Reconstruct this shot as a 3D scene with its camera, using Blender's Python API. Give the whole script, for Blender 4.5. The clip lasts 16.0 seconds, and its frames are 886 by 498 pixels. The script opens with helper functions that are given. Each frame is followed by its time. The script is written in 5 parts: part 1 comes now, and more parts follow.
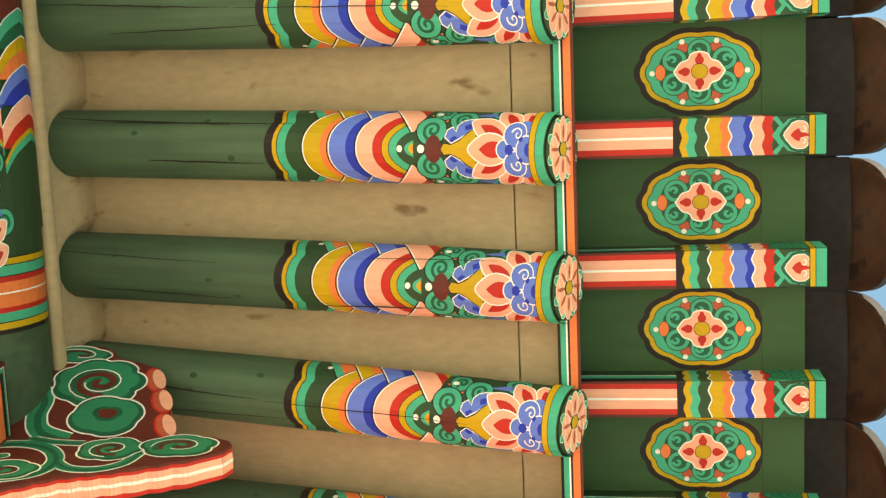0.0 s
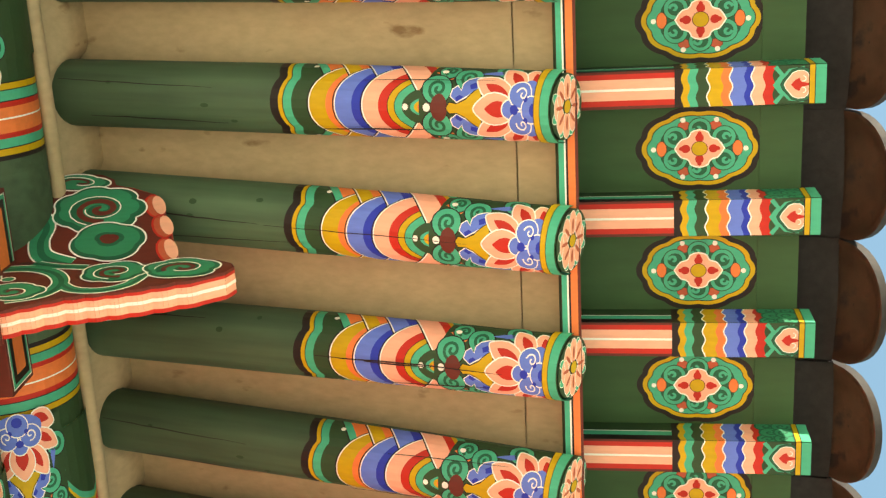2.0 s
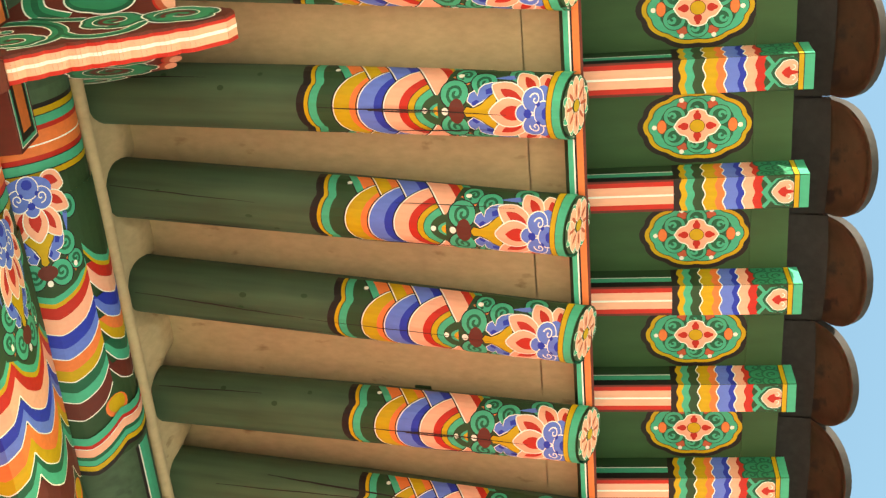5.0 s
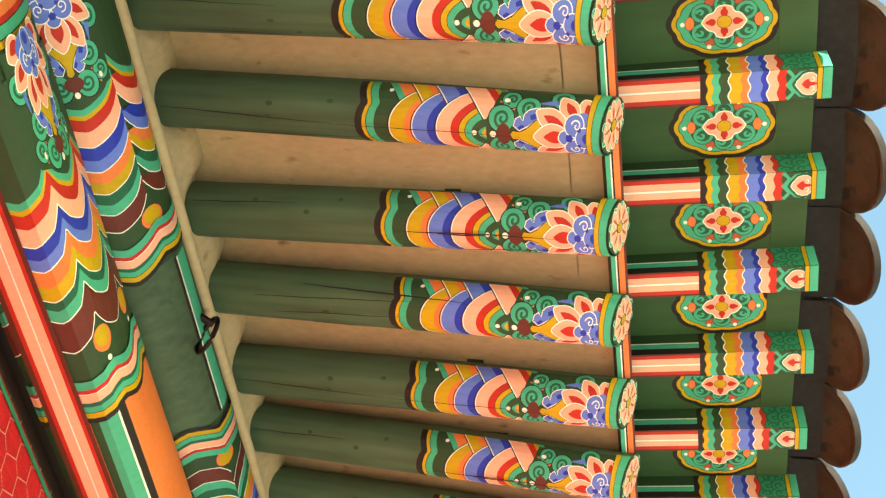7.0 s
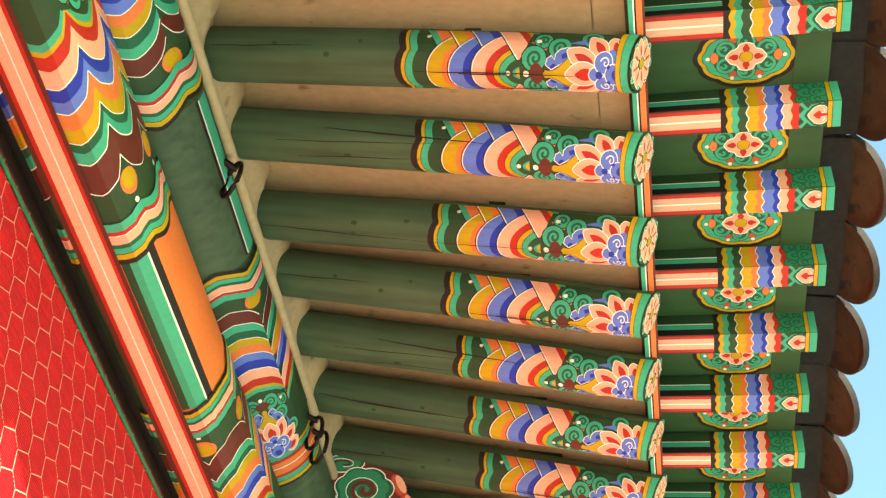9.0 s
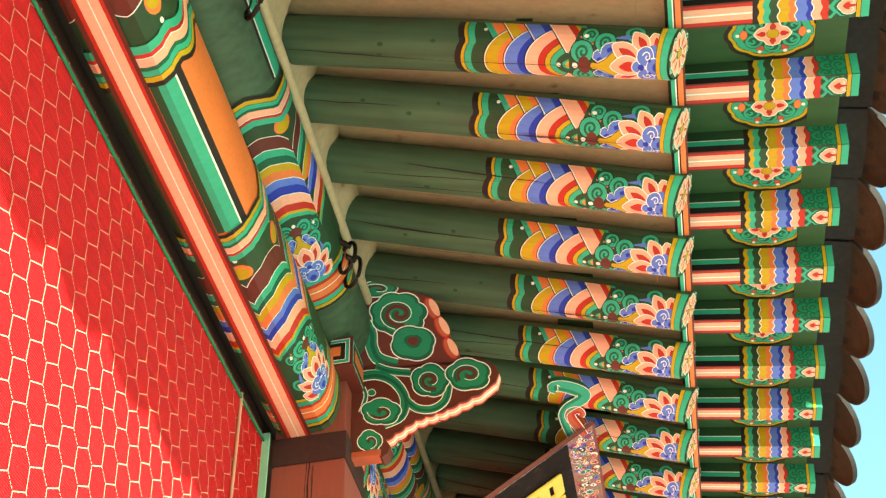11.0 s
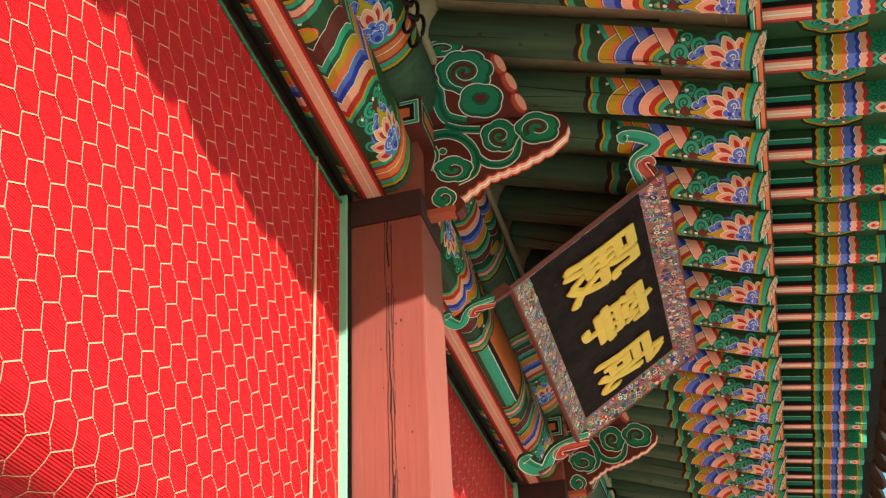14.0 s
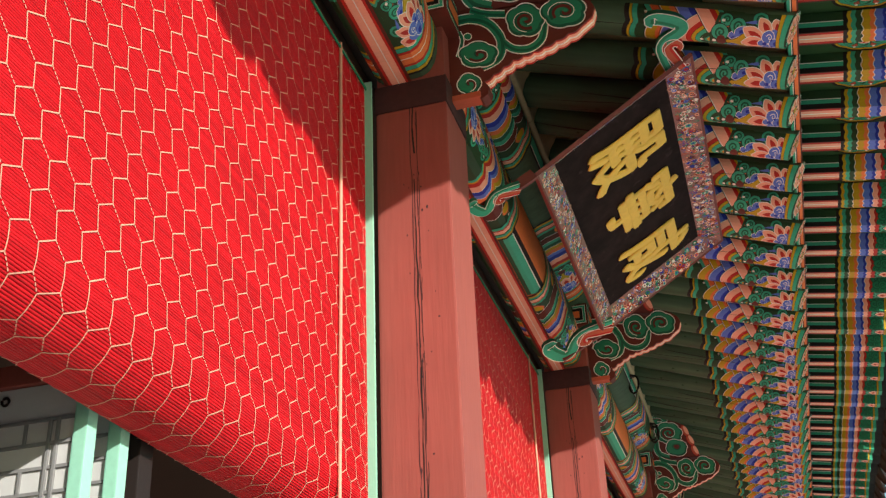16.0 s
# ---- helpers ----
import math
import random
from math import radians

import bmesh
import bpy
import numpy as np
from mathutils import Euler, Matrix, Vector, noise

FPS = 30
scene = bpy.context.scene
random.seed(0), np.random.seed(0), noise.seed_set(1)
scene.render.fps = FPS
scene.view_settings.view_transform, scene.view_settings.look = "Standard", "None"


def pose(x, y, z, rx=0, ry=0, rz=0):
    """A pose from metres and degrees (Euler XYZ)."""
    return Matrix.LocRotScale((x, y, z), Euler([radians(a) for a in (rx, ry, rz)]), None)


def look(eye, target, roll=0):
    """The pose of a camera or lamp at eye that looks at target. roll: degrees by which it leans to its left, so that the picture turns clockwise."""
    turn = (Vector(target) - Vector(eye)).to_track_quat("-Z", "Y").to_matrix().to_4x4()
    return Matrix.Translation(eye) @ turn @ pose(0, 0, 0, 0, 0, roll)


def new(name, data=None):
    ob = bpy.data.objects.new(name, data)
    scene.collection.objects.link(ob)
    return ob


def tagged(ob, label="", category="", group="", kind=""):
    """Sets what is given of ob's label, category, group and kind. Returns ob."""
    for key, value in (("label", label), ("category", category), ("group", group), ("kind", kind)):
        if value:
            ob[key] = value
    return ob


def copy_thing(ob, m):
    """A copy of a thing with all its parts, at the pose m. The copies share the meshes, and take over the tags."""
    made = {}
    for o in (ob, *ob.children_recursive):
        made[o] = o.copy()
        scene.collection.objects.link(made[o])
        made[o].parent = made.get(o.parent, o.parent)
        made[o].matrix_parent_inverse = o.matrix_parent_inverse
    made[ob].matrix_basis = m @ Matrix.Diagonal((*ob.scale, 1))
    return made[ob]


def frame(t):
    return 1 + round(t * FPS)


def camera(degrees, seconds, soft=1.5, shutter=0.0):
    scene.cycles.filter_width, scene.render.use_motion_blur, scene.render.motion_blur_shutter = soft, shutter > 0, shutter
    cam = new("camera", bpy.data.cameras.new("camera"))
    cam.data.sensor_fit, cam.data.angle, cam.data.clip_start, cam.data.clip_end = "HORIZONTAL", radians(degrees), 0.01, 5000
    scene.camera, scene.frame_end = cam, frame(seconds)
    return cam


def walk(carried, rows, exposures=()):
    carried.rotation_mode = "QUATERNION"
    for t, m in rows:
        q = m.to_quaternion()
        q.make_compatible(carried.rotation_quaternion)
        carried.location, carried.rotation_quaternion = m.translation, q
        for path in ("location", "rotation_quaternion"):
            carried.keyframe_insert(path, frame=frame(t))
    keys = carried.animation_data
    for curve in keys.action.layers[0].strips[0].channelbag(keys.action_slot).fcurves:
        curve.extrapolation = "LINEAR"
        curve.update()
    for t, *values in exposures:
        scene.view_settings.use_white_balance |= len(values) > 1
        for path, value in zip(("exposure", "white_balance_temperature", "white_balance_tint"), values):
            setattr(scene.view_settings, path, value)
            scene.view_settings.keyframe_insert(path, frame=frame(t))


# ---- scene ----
cam = camera(42.3, 16.0, soft=1.3)
METRES, EYE, TILT, LEAN, TURN = 8.0, 1.5, 0.0, 0.0, 0.0
PATH = [
    (0, (-0.137, -0.911, 1.816), (0.136, -0.91, 3.798), -2.1),
    (0.5, (-0.132, -0.9, 1.819), (0.218, -0.904, 3.788), -2.9),
    (1, (-0.119, -0.897, 1.814), (0.302, -0.901, 3.77), -3.0),
    (1.5, (-0.092, -0.901, 1.804), (0.38, -0.899, 3.747), -2.7),
    (2, (-0.077, -0.897, 1.801), (0.456, -0.895, 3.729), -2.8),
    (2.5, (-0.066, -0.904, 1.795), (0.526, -0.897, 3.705), -2.5),
    (3, (-0.035, -0.892, 1.784), (0.599, -0.894, 3.681), -3.5),
    (5.5, (0.148, -0.819, 1.694), (1.019, -0.811, 3.494), -5.7),
    (6, (0.184, -0.823, 1.676), (1.117, -0.791, 3.444), -5.2),
    (6.5, (0.208, -0.808, 1.657), (1.197, -0.76, 3.395), -5.2),
    (7, (0.227, -0.798, 1.643), (1.266, -0.735, 3.351), -4.7),
    (7.5, (0.232, -0.795, 1.633), (1.323, -0.713, 3.307), -4.0),
    (8, (0.245, -0.79, 1.618), (1.38, -0.693, 3.262), -3.9),
    (8.5, (0.254, -0.792, 1.605), (1.435, -0.678, 3.215), -3.7),
    (9, (0.27, -0.784, 1.585), (1.496, -0.654, 3.16), -3.4),
    (11.5, (0.334, -0.758, 1.506), (1.789, -0.522, 2.857), -2.8),
    (12, (0.338, -0.752, 1.492), (1.833, -0.497, 2.796), -2.7),
    (12.5, (0.334, -0.746, 1.482), (1.866, -0.465, 2.736), -2.8),
    (13, (0.332, -0.737, 1.469), (1.895, -0.423, 2.676), -3.0),
    (13.5, (0.336, -0.734, 1.448), (1.928, -0.382, 2.607), -2.9),
    (14, (0.337, -0.739, 1.438), (1.96, -0.347, 2.539), -3.1),
    (14.5, (0.328, -0.742, 1.421), (1.98, -0.317, 2.465), -3.0),
    (15, (0.325, -0.736, 1.414), (2.001, -0.291, 2.41), -2.8),
    (15.5, (0.331, -0.728, 1.406), (2.028, -0.27, 2.361), -2.6),
    (16, (0.343, -0.724, 1.409), (2.044, -0.262, 2.354), -2.6),
]
walk(cam, [(t, look(eye, target, roll)) for t, eye, target, roll in PATH], [(0, 1.44, 7600, 6), (2.5, 1.56, 7800, 9), (5.5, 1.72, 7700, 7), (9, 1.88, 7400, 1), (11.5, 1.86, 6700, -11), (12.5, 1.66, 6450, -14), (13.5, 1.08, 6400, -8), (14.5, 0.58, 6350, 2), (16, 0.38, 6350, 9)])


# ---- world, sun and exposure ----
def daylight():
    world = bpy.data.worlds.new("sky")
    scene.world = world
    world.use_nodes = True
    nt = world.node_tree
    sky = nt.nodes.new("ShaderNodeTexSky")
    sky.sky_type = "NISHITA"
    sky.sun_disc = False
    sky.sun_elevation = radians(SUN_EL)
    sky.sun_rotation = radians(SUN_AZ)
    sky.air_density, sky.dust_density, sky.ozone_density = 1.5, 0.8, 1.0
    tint = nt.nodes.new("ShaderNodeVectorMath")
    tint.operation = "MULTIPLY"
    tint.inputs[1].default_value = (0.80, 1.01, 1.07)
    nt.links.new(sky.outputs[0], tint.inputs[0])
    nt.links.new(tint.outputs[0], nt.nodes["Background"].inputs[0])
    nt.nodes["Background"].inputs[1].default_value = SKY
    lamp = bpy.data.lights.new("sun", "SUN")
    lamp.energy, lamp.angle, lamp.color = SUN, radians(0.5), (1.0, 0.95, 0.88)
    el, az = radians(SUN_EL), radians(SUN_AZ)
    away = Vector((math.sin(az) * math.cos(el), math.cos(az) * math.cos(el), math.sin(el)))
    sun = new("sun", lamp)
    sun.matrix_world = look(away * 50, (0, 0, 0))


SUN_EL, SUN_AZ, SKY, SUN = 20.0, 215.0, 0.13, 5.0
daylight()

# ---- materials ----
MATS = {}


def lin(rgb):
    return [(c / 255 / 12.92) if c / 255 <= 0.04045 else ((c / 255 + 0.055) / 1.055) ** 2.4 for c in rgb]


def surface(name, rgb, rough=0.6, vary=0.12, grain=60.0, stretch=(1, 1, 1), bump=0.15, metal=0.0, wear=None, amount=0.0, spread=3.0, random=0.0, spec=0.4):
    """A painted or natural surface: fine grain, broad stains, optional wear of another colour."""
    m = bpy.data.materials.new(name)
    m.use_nodes = True
    nt = m.node_tree
    n, l = nt.nodes, nt.links
    b = n["Principled BSDF"]
    co = n.new("ShaderNodeTexCoord")
    mp = n.new("ShaderNodeMapping")
    mp.inputs["Scale"].default_value = stretch
    l.new(co.outputs["Object"], mp.inputs[0])
    fine = n.new("ShaderNodeTexNoise")
    fine.inputs["Scale"].default_value, fine.inputs["Detail"].default_value = grain, 5
    broad = n.new("ShaderNodeTexNoise")
    broad.inputs["Scale"].default_value, broad.inputs["Detail"].default_value = spread, 4
    l.new(mp.outputs[0], fine.inputs["Vector"])
    l.new(co.outputs["Object"], broad.inputs["Vector"])
    add = n.new("ShaderNodeMath")
    add.operation = "ADD"
    l.new(fine.outputs[0], add.inputs[0])
    l.new(broad.outputs[0], add.inputs[1])
    ramp = n.new("ShaderNodeMapRange")
    ramp.inputs[1].default_value, ramp.inputs[2].default_value = 0.65, 1.35
    ramp.inputs[3].default_value, ramp.inputs[4].default_value = 1 - vary, 1 + vary
    l.new(add.outputs[0], ramp.inputs[0])
    base = n.new("ShaderNodeVectorMath")
    base.operation = "SCALE"
    base.inputs[0].default_value = lin(rgb)
    l.new(ramp.outputs[0], base.inputs["Scale"])
    out = base.outputs[0]
    if random:
        info = n.new("ShaderNodeObjectInfo")
        rr = n.new("ShaderNodeMapRange")
        rr.inputs[3].default_value, rr.inputs[4].default_value = 1 - random, 1 + random
        l.new(info.outputs["Random"], rr.inputs[0])
        sc = n.new("ShaderNodeVectorMath")
        sc.operation = "SCALE"
        l.new(out, sc.inputs[0])
        l.new(rr.outputs[0], sc.inputs["Scale"])
        out = sc.outputs[0]
    if wear:
        spots = n.new("ShaderNodeTexNoise")
        spots.inputs["Scale"].default_value, spots.inputs["Detail"].default_value = spread * 4, 8
        l.new(mp.outputs[0], spots.inputs["Vector"])
        cut = n.new("ShaderNodeMapRange")
        cut.inputs[1].default_value, cut.inputs[2].default_value = 0.70 - amount, 0.80 - amount
        l.new(spots.outputs[0], cut.inputs[0])
        mix = n.new("ShaderNodeMix")
        mix.data_type = "RGBA"
        l.new(cut.outputs[0], mix.inputs["Factor"])
        l.new(out, mix.inputs["A"])
        mix.inputs["B"].default_value = (*lin(wear), 1)
        out = mix.outputs["Result"]
    l.new(out, b.inputs["Base Color"])
    b.inputs["Specular IOR Level"].default_value = spec
    b.inputs["Roughness"].default_value, b.inputs["Metallic"].default_value = rough, metal
    bp = n.new("ShaderNodeBump")
    bp.inputs["Strength"].default_value, bp.inputs["Distance"].default_value = bump, 0.004
    l.new(fine.outputs[0], bp.inputs["Height"])
    l.new(bp.outputs[0], b.inputs["Normal"])
    MATS[name] = m
    return m


PAINTS = {
    "body": (70, 94, 68), "deep": (44, 74, 42), "teal": (64, 178, 140), "ochre": (204, 166, 20), "orange": (240, 128, 66),
    "blue": (98, 126, 214), "navy": (34, 56, 176), "pink": (252, 182, 150), "red": (198, 42, 28), "brown": (104, 42, 30),
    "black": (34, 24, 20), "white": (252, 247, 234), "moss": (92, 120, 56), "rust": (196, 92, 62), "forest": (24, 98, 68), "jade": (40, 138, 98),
}
for key, rgb in PAINTS.items():
    surface(key, rgb, rough=0.62, vary=0.10, grain=90, stretch=(1, 0.25, 1), bump=0.12, spread=5, random=0.06)
surface("body", PAINTS["body"], rough=0.66, vary=0.32, grain=34, stretch=(1, 0.07, 1), bump=0.4, wear=(44, 52, 40), amount=0.07, spread=2.2, random=0.16)
surface("board_green", (54, 88, 50), rough=0.68, vary=0.14, grain=30, stretch=(1, 0.1, 1), bump=0.2, wear=(46, 64, 40), amount=0.02, spread=3)
surface("plaster", (190, 170, 132), rough=0.85, vary=0.15, grain=34, stretch=(1.6, 0.7, 1), bump=0.3, wear=(140, 114, 80), amount=0.05, spread=2.6)
surface("column_red", (146, 74, 64), rough=0.6, vary=0.10, grain=60, stretch=(1, 1, 0.08), bump=0.25, wear=(118, 58, 48), amount=0.03, spread=3)
surface("cap_dark", (66, 36, 36), rough=0.65, vary=0.2, grain=40, bump=0.2)
surface("clay", (50, 46, 45), rough=0.8, vary=0.4, grain=40, bump=0.4, wear=(112, 104, 94), amount=0.0, spread=6, random=0.18)
surface("clay_brown", (80, 57, 42), rough=0.55, vary=0.55, grain=14, bump=0.6, wear=(44, 34, 30), amount=0.16, spread=3.2, random=0.25)
surface("iron", (46, 36, 32), rough=0.5, vary=0.2, metal=0.7)
surface("panel_black", (40, 30, 29), rough=0.8, vary=0.45, grain=18, bump=0.2, wear=(62, 50, 48), amount=0.08, spread=5, spec=0.1)
surface("gold", (248, 208, 88), rough=0.5, vary=0.08, grain=50, bump=0.1)
surface("frame_brown", (120, 62, 54), rough=0.6, vary=0.12)
surface("rope", (208, 154, 128), rough=0.8, vary=0.15, grain=200)
surface("paper", (196, 194, 190), rough=0.9, vary=0.04, grain=30)
# grey of the shadow lines laid on the door paper
surface("shadow_line_grey", (128, 126, 124), rough=0.8, vary=0.08)
surface("sand", (206, 202, 190), rough=0.95, vary=0.12, grain=14, bump=0.3, spread=0.4)
surface("stone", (200, 190, 174), rough=0.9, vary=0.12, grain=24, bump=0.3)
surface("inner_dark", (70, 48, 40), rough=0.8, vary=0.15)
surface("frame_teal", (150, 204, 178), rough=0.6, vary=0.08)
surface("stile_pale", (142, 196, 168), rough=0.6, vary=0.05)
surface("frame_ground", (156, 112, 104), rough=0.6, vary=0.12)


def blind_material():
    """Red slats that differ a little from one another in long streaks across the width."""
    m = surface("bamboo_red", (200, 20, 30), rough=0.55, vary=0.08, grain=30, bump=0.0, spec=0.25)
    n, l = m.node_tree.nodes, m.node_tree.links
    co = n.new("ShaderNodeTexCoord")
    mp = n.new("ShaderNodeMapping")
    mp.inputs["Scale"].default_value = (0.8, 75.0, 1.0)
    l.new(co.outputs["UV"], mp.inputs[0])
    streak = n.new("ShaderNodeTexNoise")
    streak.inputs["Scale"].default_value, streak.inputs["Detail"].default_value = 1.0, 3
    l.new(mp.outputs[0], streak.inputs["Vector"])
    tone = n.new("ShaderNodeMapRange")
    tone.inputs[1].default_value, tone.inputs[2].default_value = 0.3, 0.7
    tone.inputs[3].default_value, tone.inputs[4].default_value = 0.72, 1.12
    l.new(streak.outputs[0], tone.inputs[0])
    b = n["Principled BSDF"]
    old = b.inputs["Base Color"].links[0].from_socket
    sc = n.new("ShaderNodeVectorMath")
    sc.operation = "SCALE"
    l.new(old, sc.inputs[0])
    l.new(tone.outputs[0], sc.inputs["Scale"])
    l.new(sc.outputs[0], b.inputs["Base Color"])


blind_material()


# ---- painting: flat shapes laid in thin coats on a flat or curved face ----
COAT = 0.00028
from mathutils.geometry import tessellate_polygon


class Coats:
    """Shapes in the plane of a face: u along it, v across it; later coats lie on earlier ones."""

    def __init__(self):
        self.items = []

    def poly(self, pts, col, coat):
        self.items.append(([(float(a), float(b)) for a, b in pts], col, coat, False))

    def rect(self, u0, v0, u1, v1, col, coat):
        self.items.append(([(u0, v0), (u1, v0), (u1, v1), (u0, v1)], col, coat, True))

    def strip(self, one, two, col, coat):
        """The area between two lines with equally many points."""
        for i in range(len(one) - 1):
            self.items.append(([one[i], one[i + 1], two[i + 1], two[i]], col, coat, True))

    def stroke(self, pts, width, col, coat, closed=False):
        pts = [Vector(p) for p in pts]
        n = len(pts)
        if n < 2:
            return
        side = []
        for i in range(n):
            a = pts[(i - 1) % n] if closed or i else pts[i]
            b = pts[(i + 1) % n] if closed or i < n - 1 else pts[i]
            d = (b - a).normalized() if (b - a).length > 1e-9 else Vector((1, 0))
            side.append(Vector((-d.y, d.x)) * width / 2)
        for i in range(n if closed else n - 1):
            j = (i + 1) % n
            self.items.append(([tuple(pts[i] + side[i]), tuple(pts[j] + side[j]), tuple(pts[j] - side[j]), tuple(pts[i] - side[i])], col, coat, True))

    def shape(self, pts, col, coat, edge="white", width=0.0024):
        self.poly(pts, col, coat)
        if edge:
            self.stroke(pts, width, edge, coat + 0.3, True)

    def add(self, other, fn, lift=0):
        for pts, col, coat, flat in other.items:
            self.items.append(([fn(*p) for p in pts], col, coat + lift, flat))


def oval(cx, cy, rx, ry, rot=0.0, n=18, point=0.0):
    """An oval; point > 0 draws its near end (towards -x before turning) out to a tip."""
    out = []
    c, s = math.cos(rot), math.sin(rot)
    for i in range(n):
        a = 2 * math.pi * i / n
        x, y = math.cos(a) * rx, math.sin(a) * ry
        if point and x < 0:
            y *= 1 - point * (x / rx) ** 2
        out.append((cx + x * c - y * s, cy + x * s + y * c))
    return out


def scallop(cx, cy, rx, ry, lobes, depth, n=64, turn=0.0):
    out = []
    for i in range(n):
        a = 2 * math.pi * i / n
        k = 1 - depth + depth * abs(math.cos(lobes * (a + turn) / 2)) ** 0.6
        out.append((cx + rx * k * math.cos(a), cy + ry * k * math.sin(a)))
    return out


def spiral(cx, cy, r, turns, start=0.0, way=1, n=20, inner=0.1):
    return [(cx + r * (1 - (1 - inner) * i / n) * math.cos(start + way * 2 * math.pi * turns * i / n),
             cy + r * (1 - (1 - inner) * i / n) * math.sin(start + way * 2 * math.pi * turns * i / n)) for i in range(n + 1)]


class Flat:
    """A flat face: origin, the ways of u and v, and the outward normal."""

    def __init__(self, o, u, v, n):
        self.o, self.u, self.v, self.n = Vector(o), Vector(u), Vector(v), Vector(n)

    def __call__(self, u, v, h):
        return self.o + self.u * u + self.v * v + self.n * h


class Bent:
    """A face drawn along an axis from a bent profile; v runs along the profile."""

    def __init__(self, profile, place, zero=0.0, flip=1):
        self.p = [Vector(q) for q in profile]
        self.s = [0.0]
        for a, b in zip(self.p, self.p[1:]):
            self.s.append(self.s[-1] + (b - a).length)
        self.s = [q - zero for q in self.s]
        self.nm = []
        for i in range(len(self.p)):
            d = (self.p[min(i + 1, len(self.p) - 1)] - self.p[max(i - 1, 0)]).normalized()
            self.nm.append(Vector((d.y, -d.x)) * flip)
        self.cuts, self.place = self.s, place

    def __call__(self, u, v, h):
        s = self.s
        i = 0
        while i < len(s) - 2 and v > s[i + 1]:
            i += 1
        f = (v - s[i]) / (s[i + 1] - s[i])
        q = self.p[i].lerp(self.p[i + 1], f) + self.nm[i].lerp(self.nm[i + 1], f) * h
        return self.place(u, q.x, q.y)


def clip(pts, k, bound, keep):
    out = []
    for i, p in enumerate(pts):
        q = pts[(i + 1) % len(pts)]
        a, b = (p[k] - bound) * keep, (q[k] - bound) * keep
        if a >= 0:
            out.append(p)
        if (a > 0 > b) or (a < 0 < b):
            f = a / (a - b)
            out.append((p[0] + (q[0] - p[0]) * f, p[1] + (q[1] - p[1]) * f))
    return out


class Build:
    """Gathers faces of several materials for one mesh."""

    def __init__(self):
        self.v, self.f, self.m, self.names, self.smooth = [], [], [], [], []

    def slot(self, name):
        if name not in self.names:
            self.names.append(name)
        return self.names.index(name)

    def face(self, pts, mat, smooth=False):
        k = len(self.v)
        self.v += [tuple(p) for p in pts]
        self.f.append(tuple(range(k, k + len(pts))))
        self.m.append(self.slot(mat))
        self.smooth.append(smooth)

    def coats(self, coats, face, bounds=None):
        for pts, col, coat, flat in coats.items:
            if flat:
                pieces = [pts]
            else:
                tri = tessellate_polygon([[Vector((*p, 0)) for p in pts]])
                pieces = [[pts[i] for i in t] for t in tri]
            for piece in pieces:
                if bounds:
                    for k, bound, keep in ((0, bounds[0], 1), (0, bounds[1], -1), (1, bounds[2], 1), (1, bounds[3], -1)):
                        piece = clip(piece, k, bound, keep) if len(piece) > 2 else piece
                if len(piece) < 3:
                    continue
                if isinstance(face, Bent):
                    lo, hi = min(p[1] for p in piece), max(p[1] for p in piece)
                    for a, b in zip(face.cuts, face.cuts[1:]):
                        if b <= lo or a >= hi:
                            continue
                        q = clip(clip(piece, 1, a, 1), 1, b, -1) if lo < a or hi > b else piece
                        if len(q) > 2:
                            self.face([face(x, y, COAT * coat) for x, y in q], col)
                else:
                    self.face([face(x, y, COAT * coat) for x, y in piece], col)
        return self

    def grid(self, rows, mat, closed=False, smooth=True):
        """Rows of points, joined row to row."""
        k, n = len(self.v), len(rows[0])
        for row in rows:
            self.v += [tuple(p) for p in row]
        s = self.slot(mat)
        for i in range(len(rows) - 1):
            for j in range(n if closed else n - 1):
                a, b = k + i * n + j, k + i * n + (j + 1) % n
                self.f.append((a, b, b + n, a + n))
                self.m.append(s)
                self.smooth.append(smooth)
        return self

    def box(self, lo, hi, mat, bevel=0.0):
        (x0, y0, z0), (x1, y1, z1) = lo, hi
        c = min(bevel, (x1 - x0) / 2.1, (y1 - y0) / 2.1, (z1 - z0) / 2.1)
        if c <= 0:
            p = [Vector((x, y, z)) for z in (z0, z1) for y in (y0, y1) for x in (x0, x1)]
            for q in ((0, 2, 3, 1), (4, 5, 7, 6), (0, 1, 5, 4), (2, 6, 7, 3), (0, 4, 6, 2), (1, 3, 7, 5)):
                self.face([p[i] for i in q], mat)
            return self
        bm = bmesh.new()
        bmesh.ops.create_cube(bm, size=1.0)
        for v in bm.verts:
            v.co = Vector((x0 if v.co.x < 0 else x1, y0 if v.co.y < 0 else y1, z0 if v.co.z < 0 else z1))
        bmesh.ops.bevel(bm, geom=bm.edges[:], offset=c, segments=2, affect="EDGES", profile=0.7)
        k, s = len(self.v), self.slot(mat)
        bm.verts.index_update()
        self.v += [tuple(v.co) for v in bm.verts]
        for f in bm.faces:
            self.f.append(tuple(k + v.index for v in f.verts))
            self.m.append(s)
            self.smooth.append(False)
        bm.free()
        return self

    def slab(self, outline, face, depth, mat, side=None):
        """A plate cut to an outline, from the face inwards by depth."""
        tri = tessellate_polygon([[Vector((*p, 0)) for p in outline]])
        for t in tri:
            self.face([face(*outline[i], 0) for i in t], mat)
            self.face([face(*outline[i], -depth) for i in reversed(t)], mat)
        n = len(outline)
        for i in range(n):
            a, b = outline[i], outline[(i + 1) % n]
            self.face([face(*a, 0), face(*a, -depth), face(*b, -depth), face(*b, 0)], side or mat)
        return self

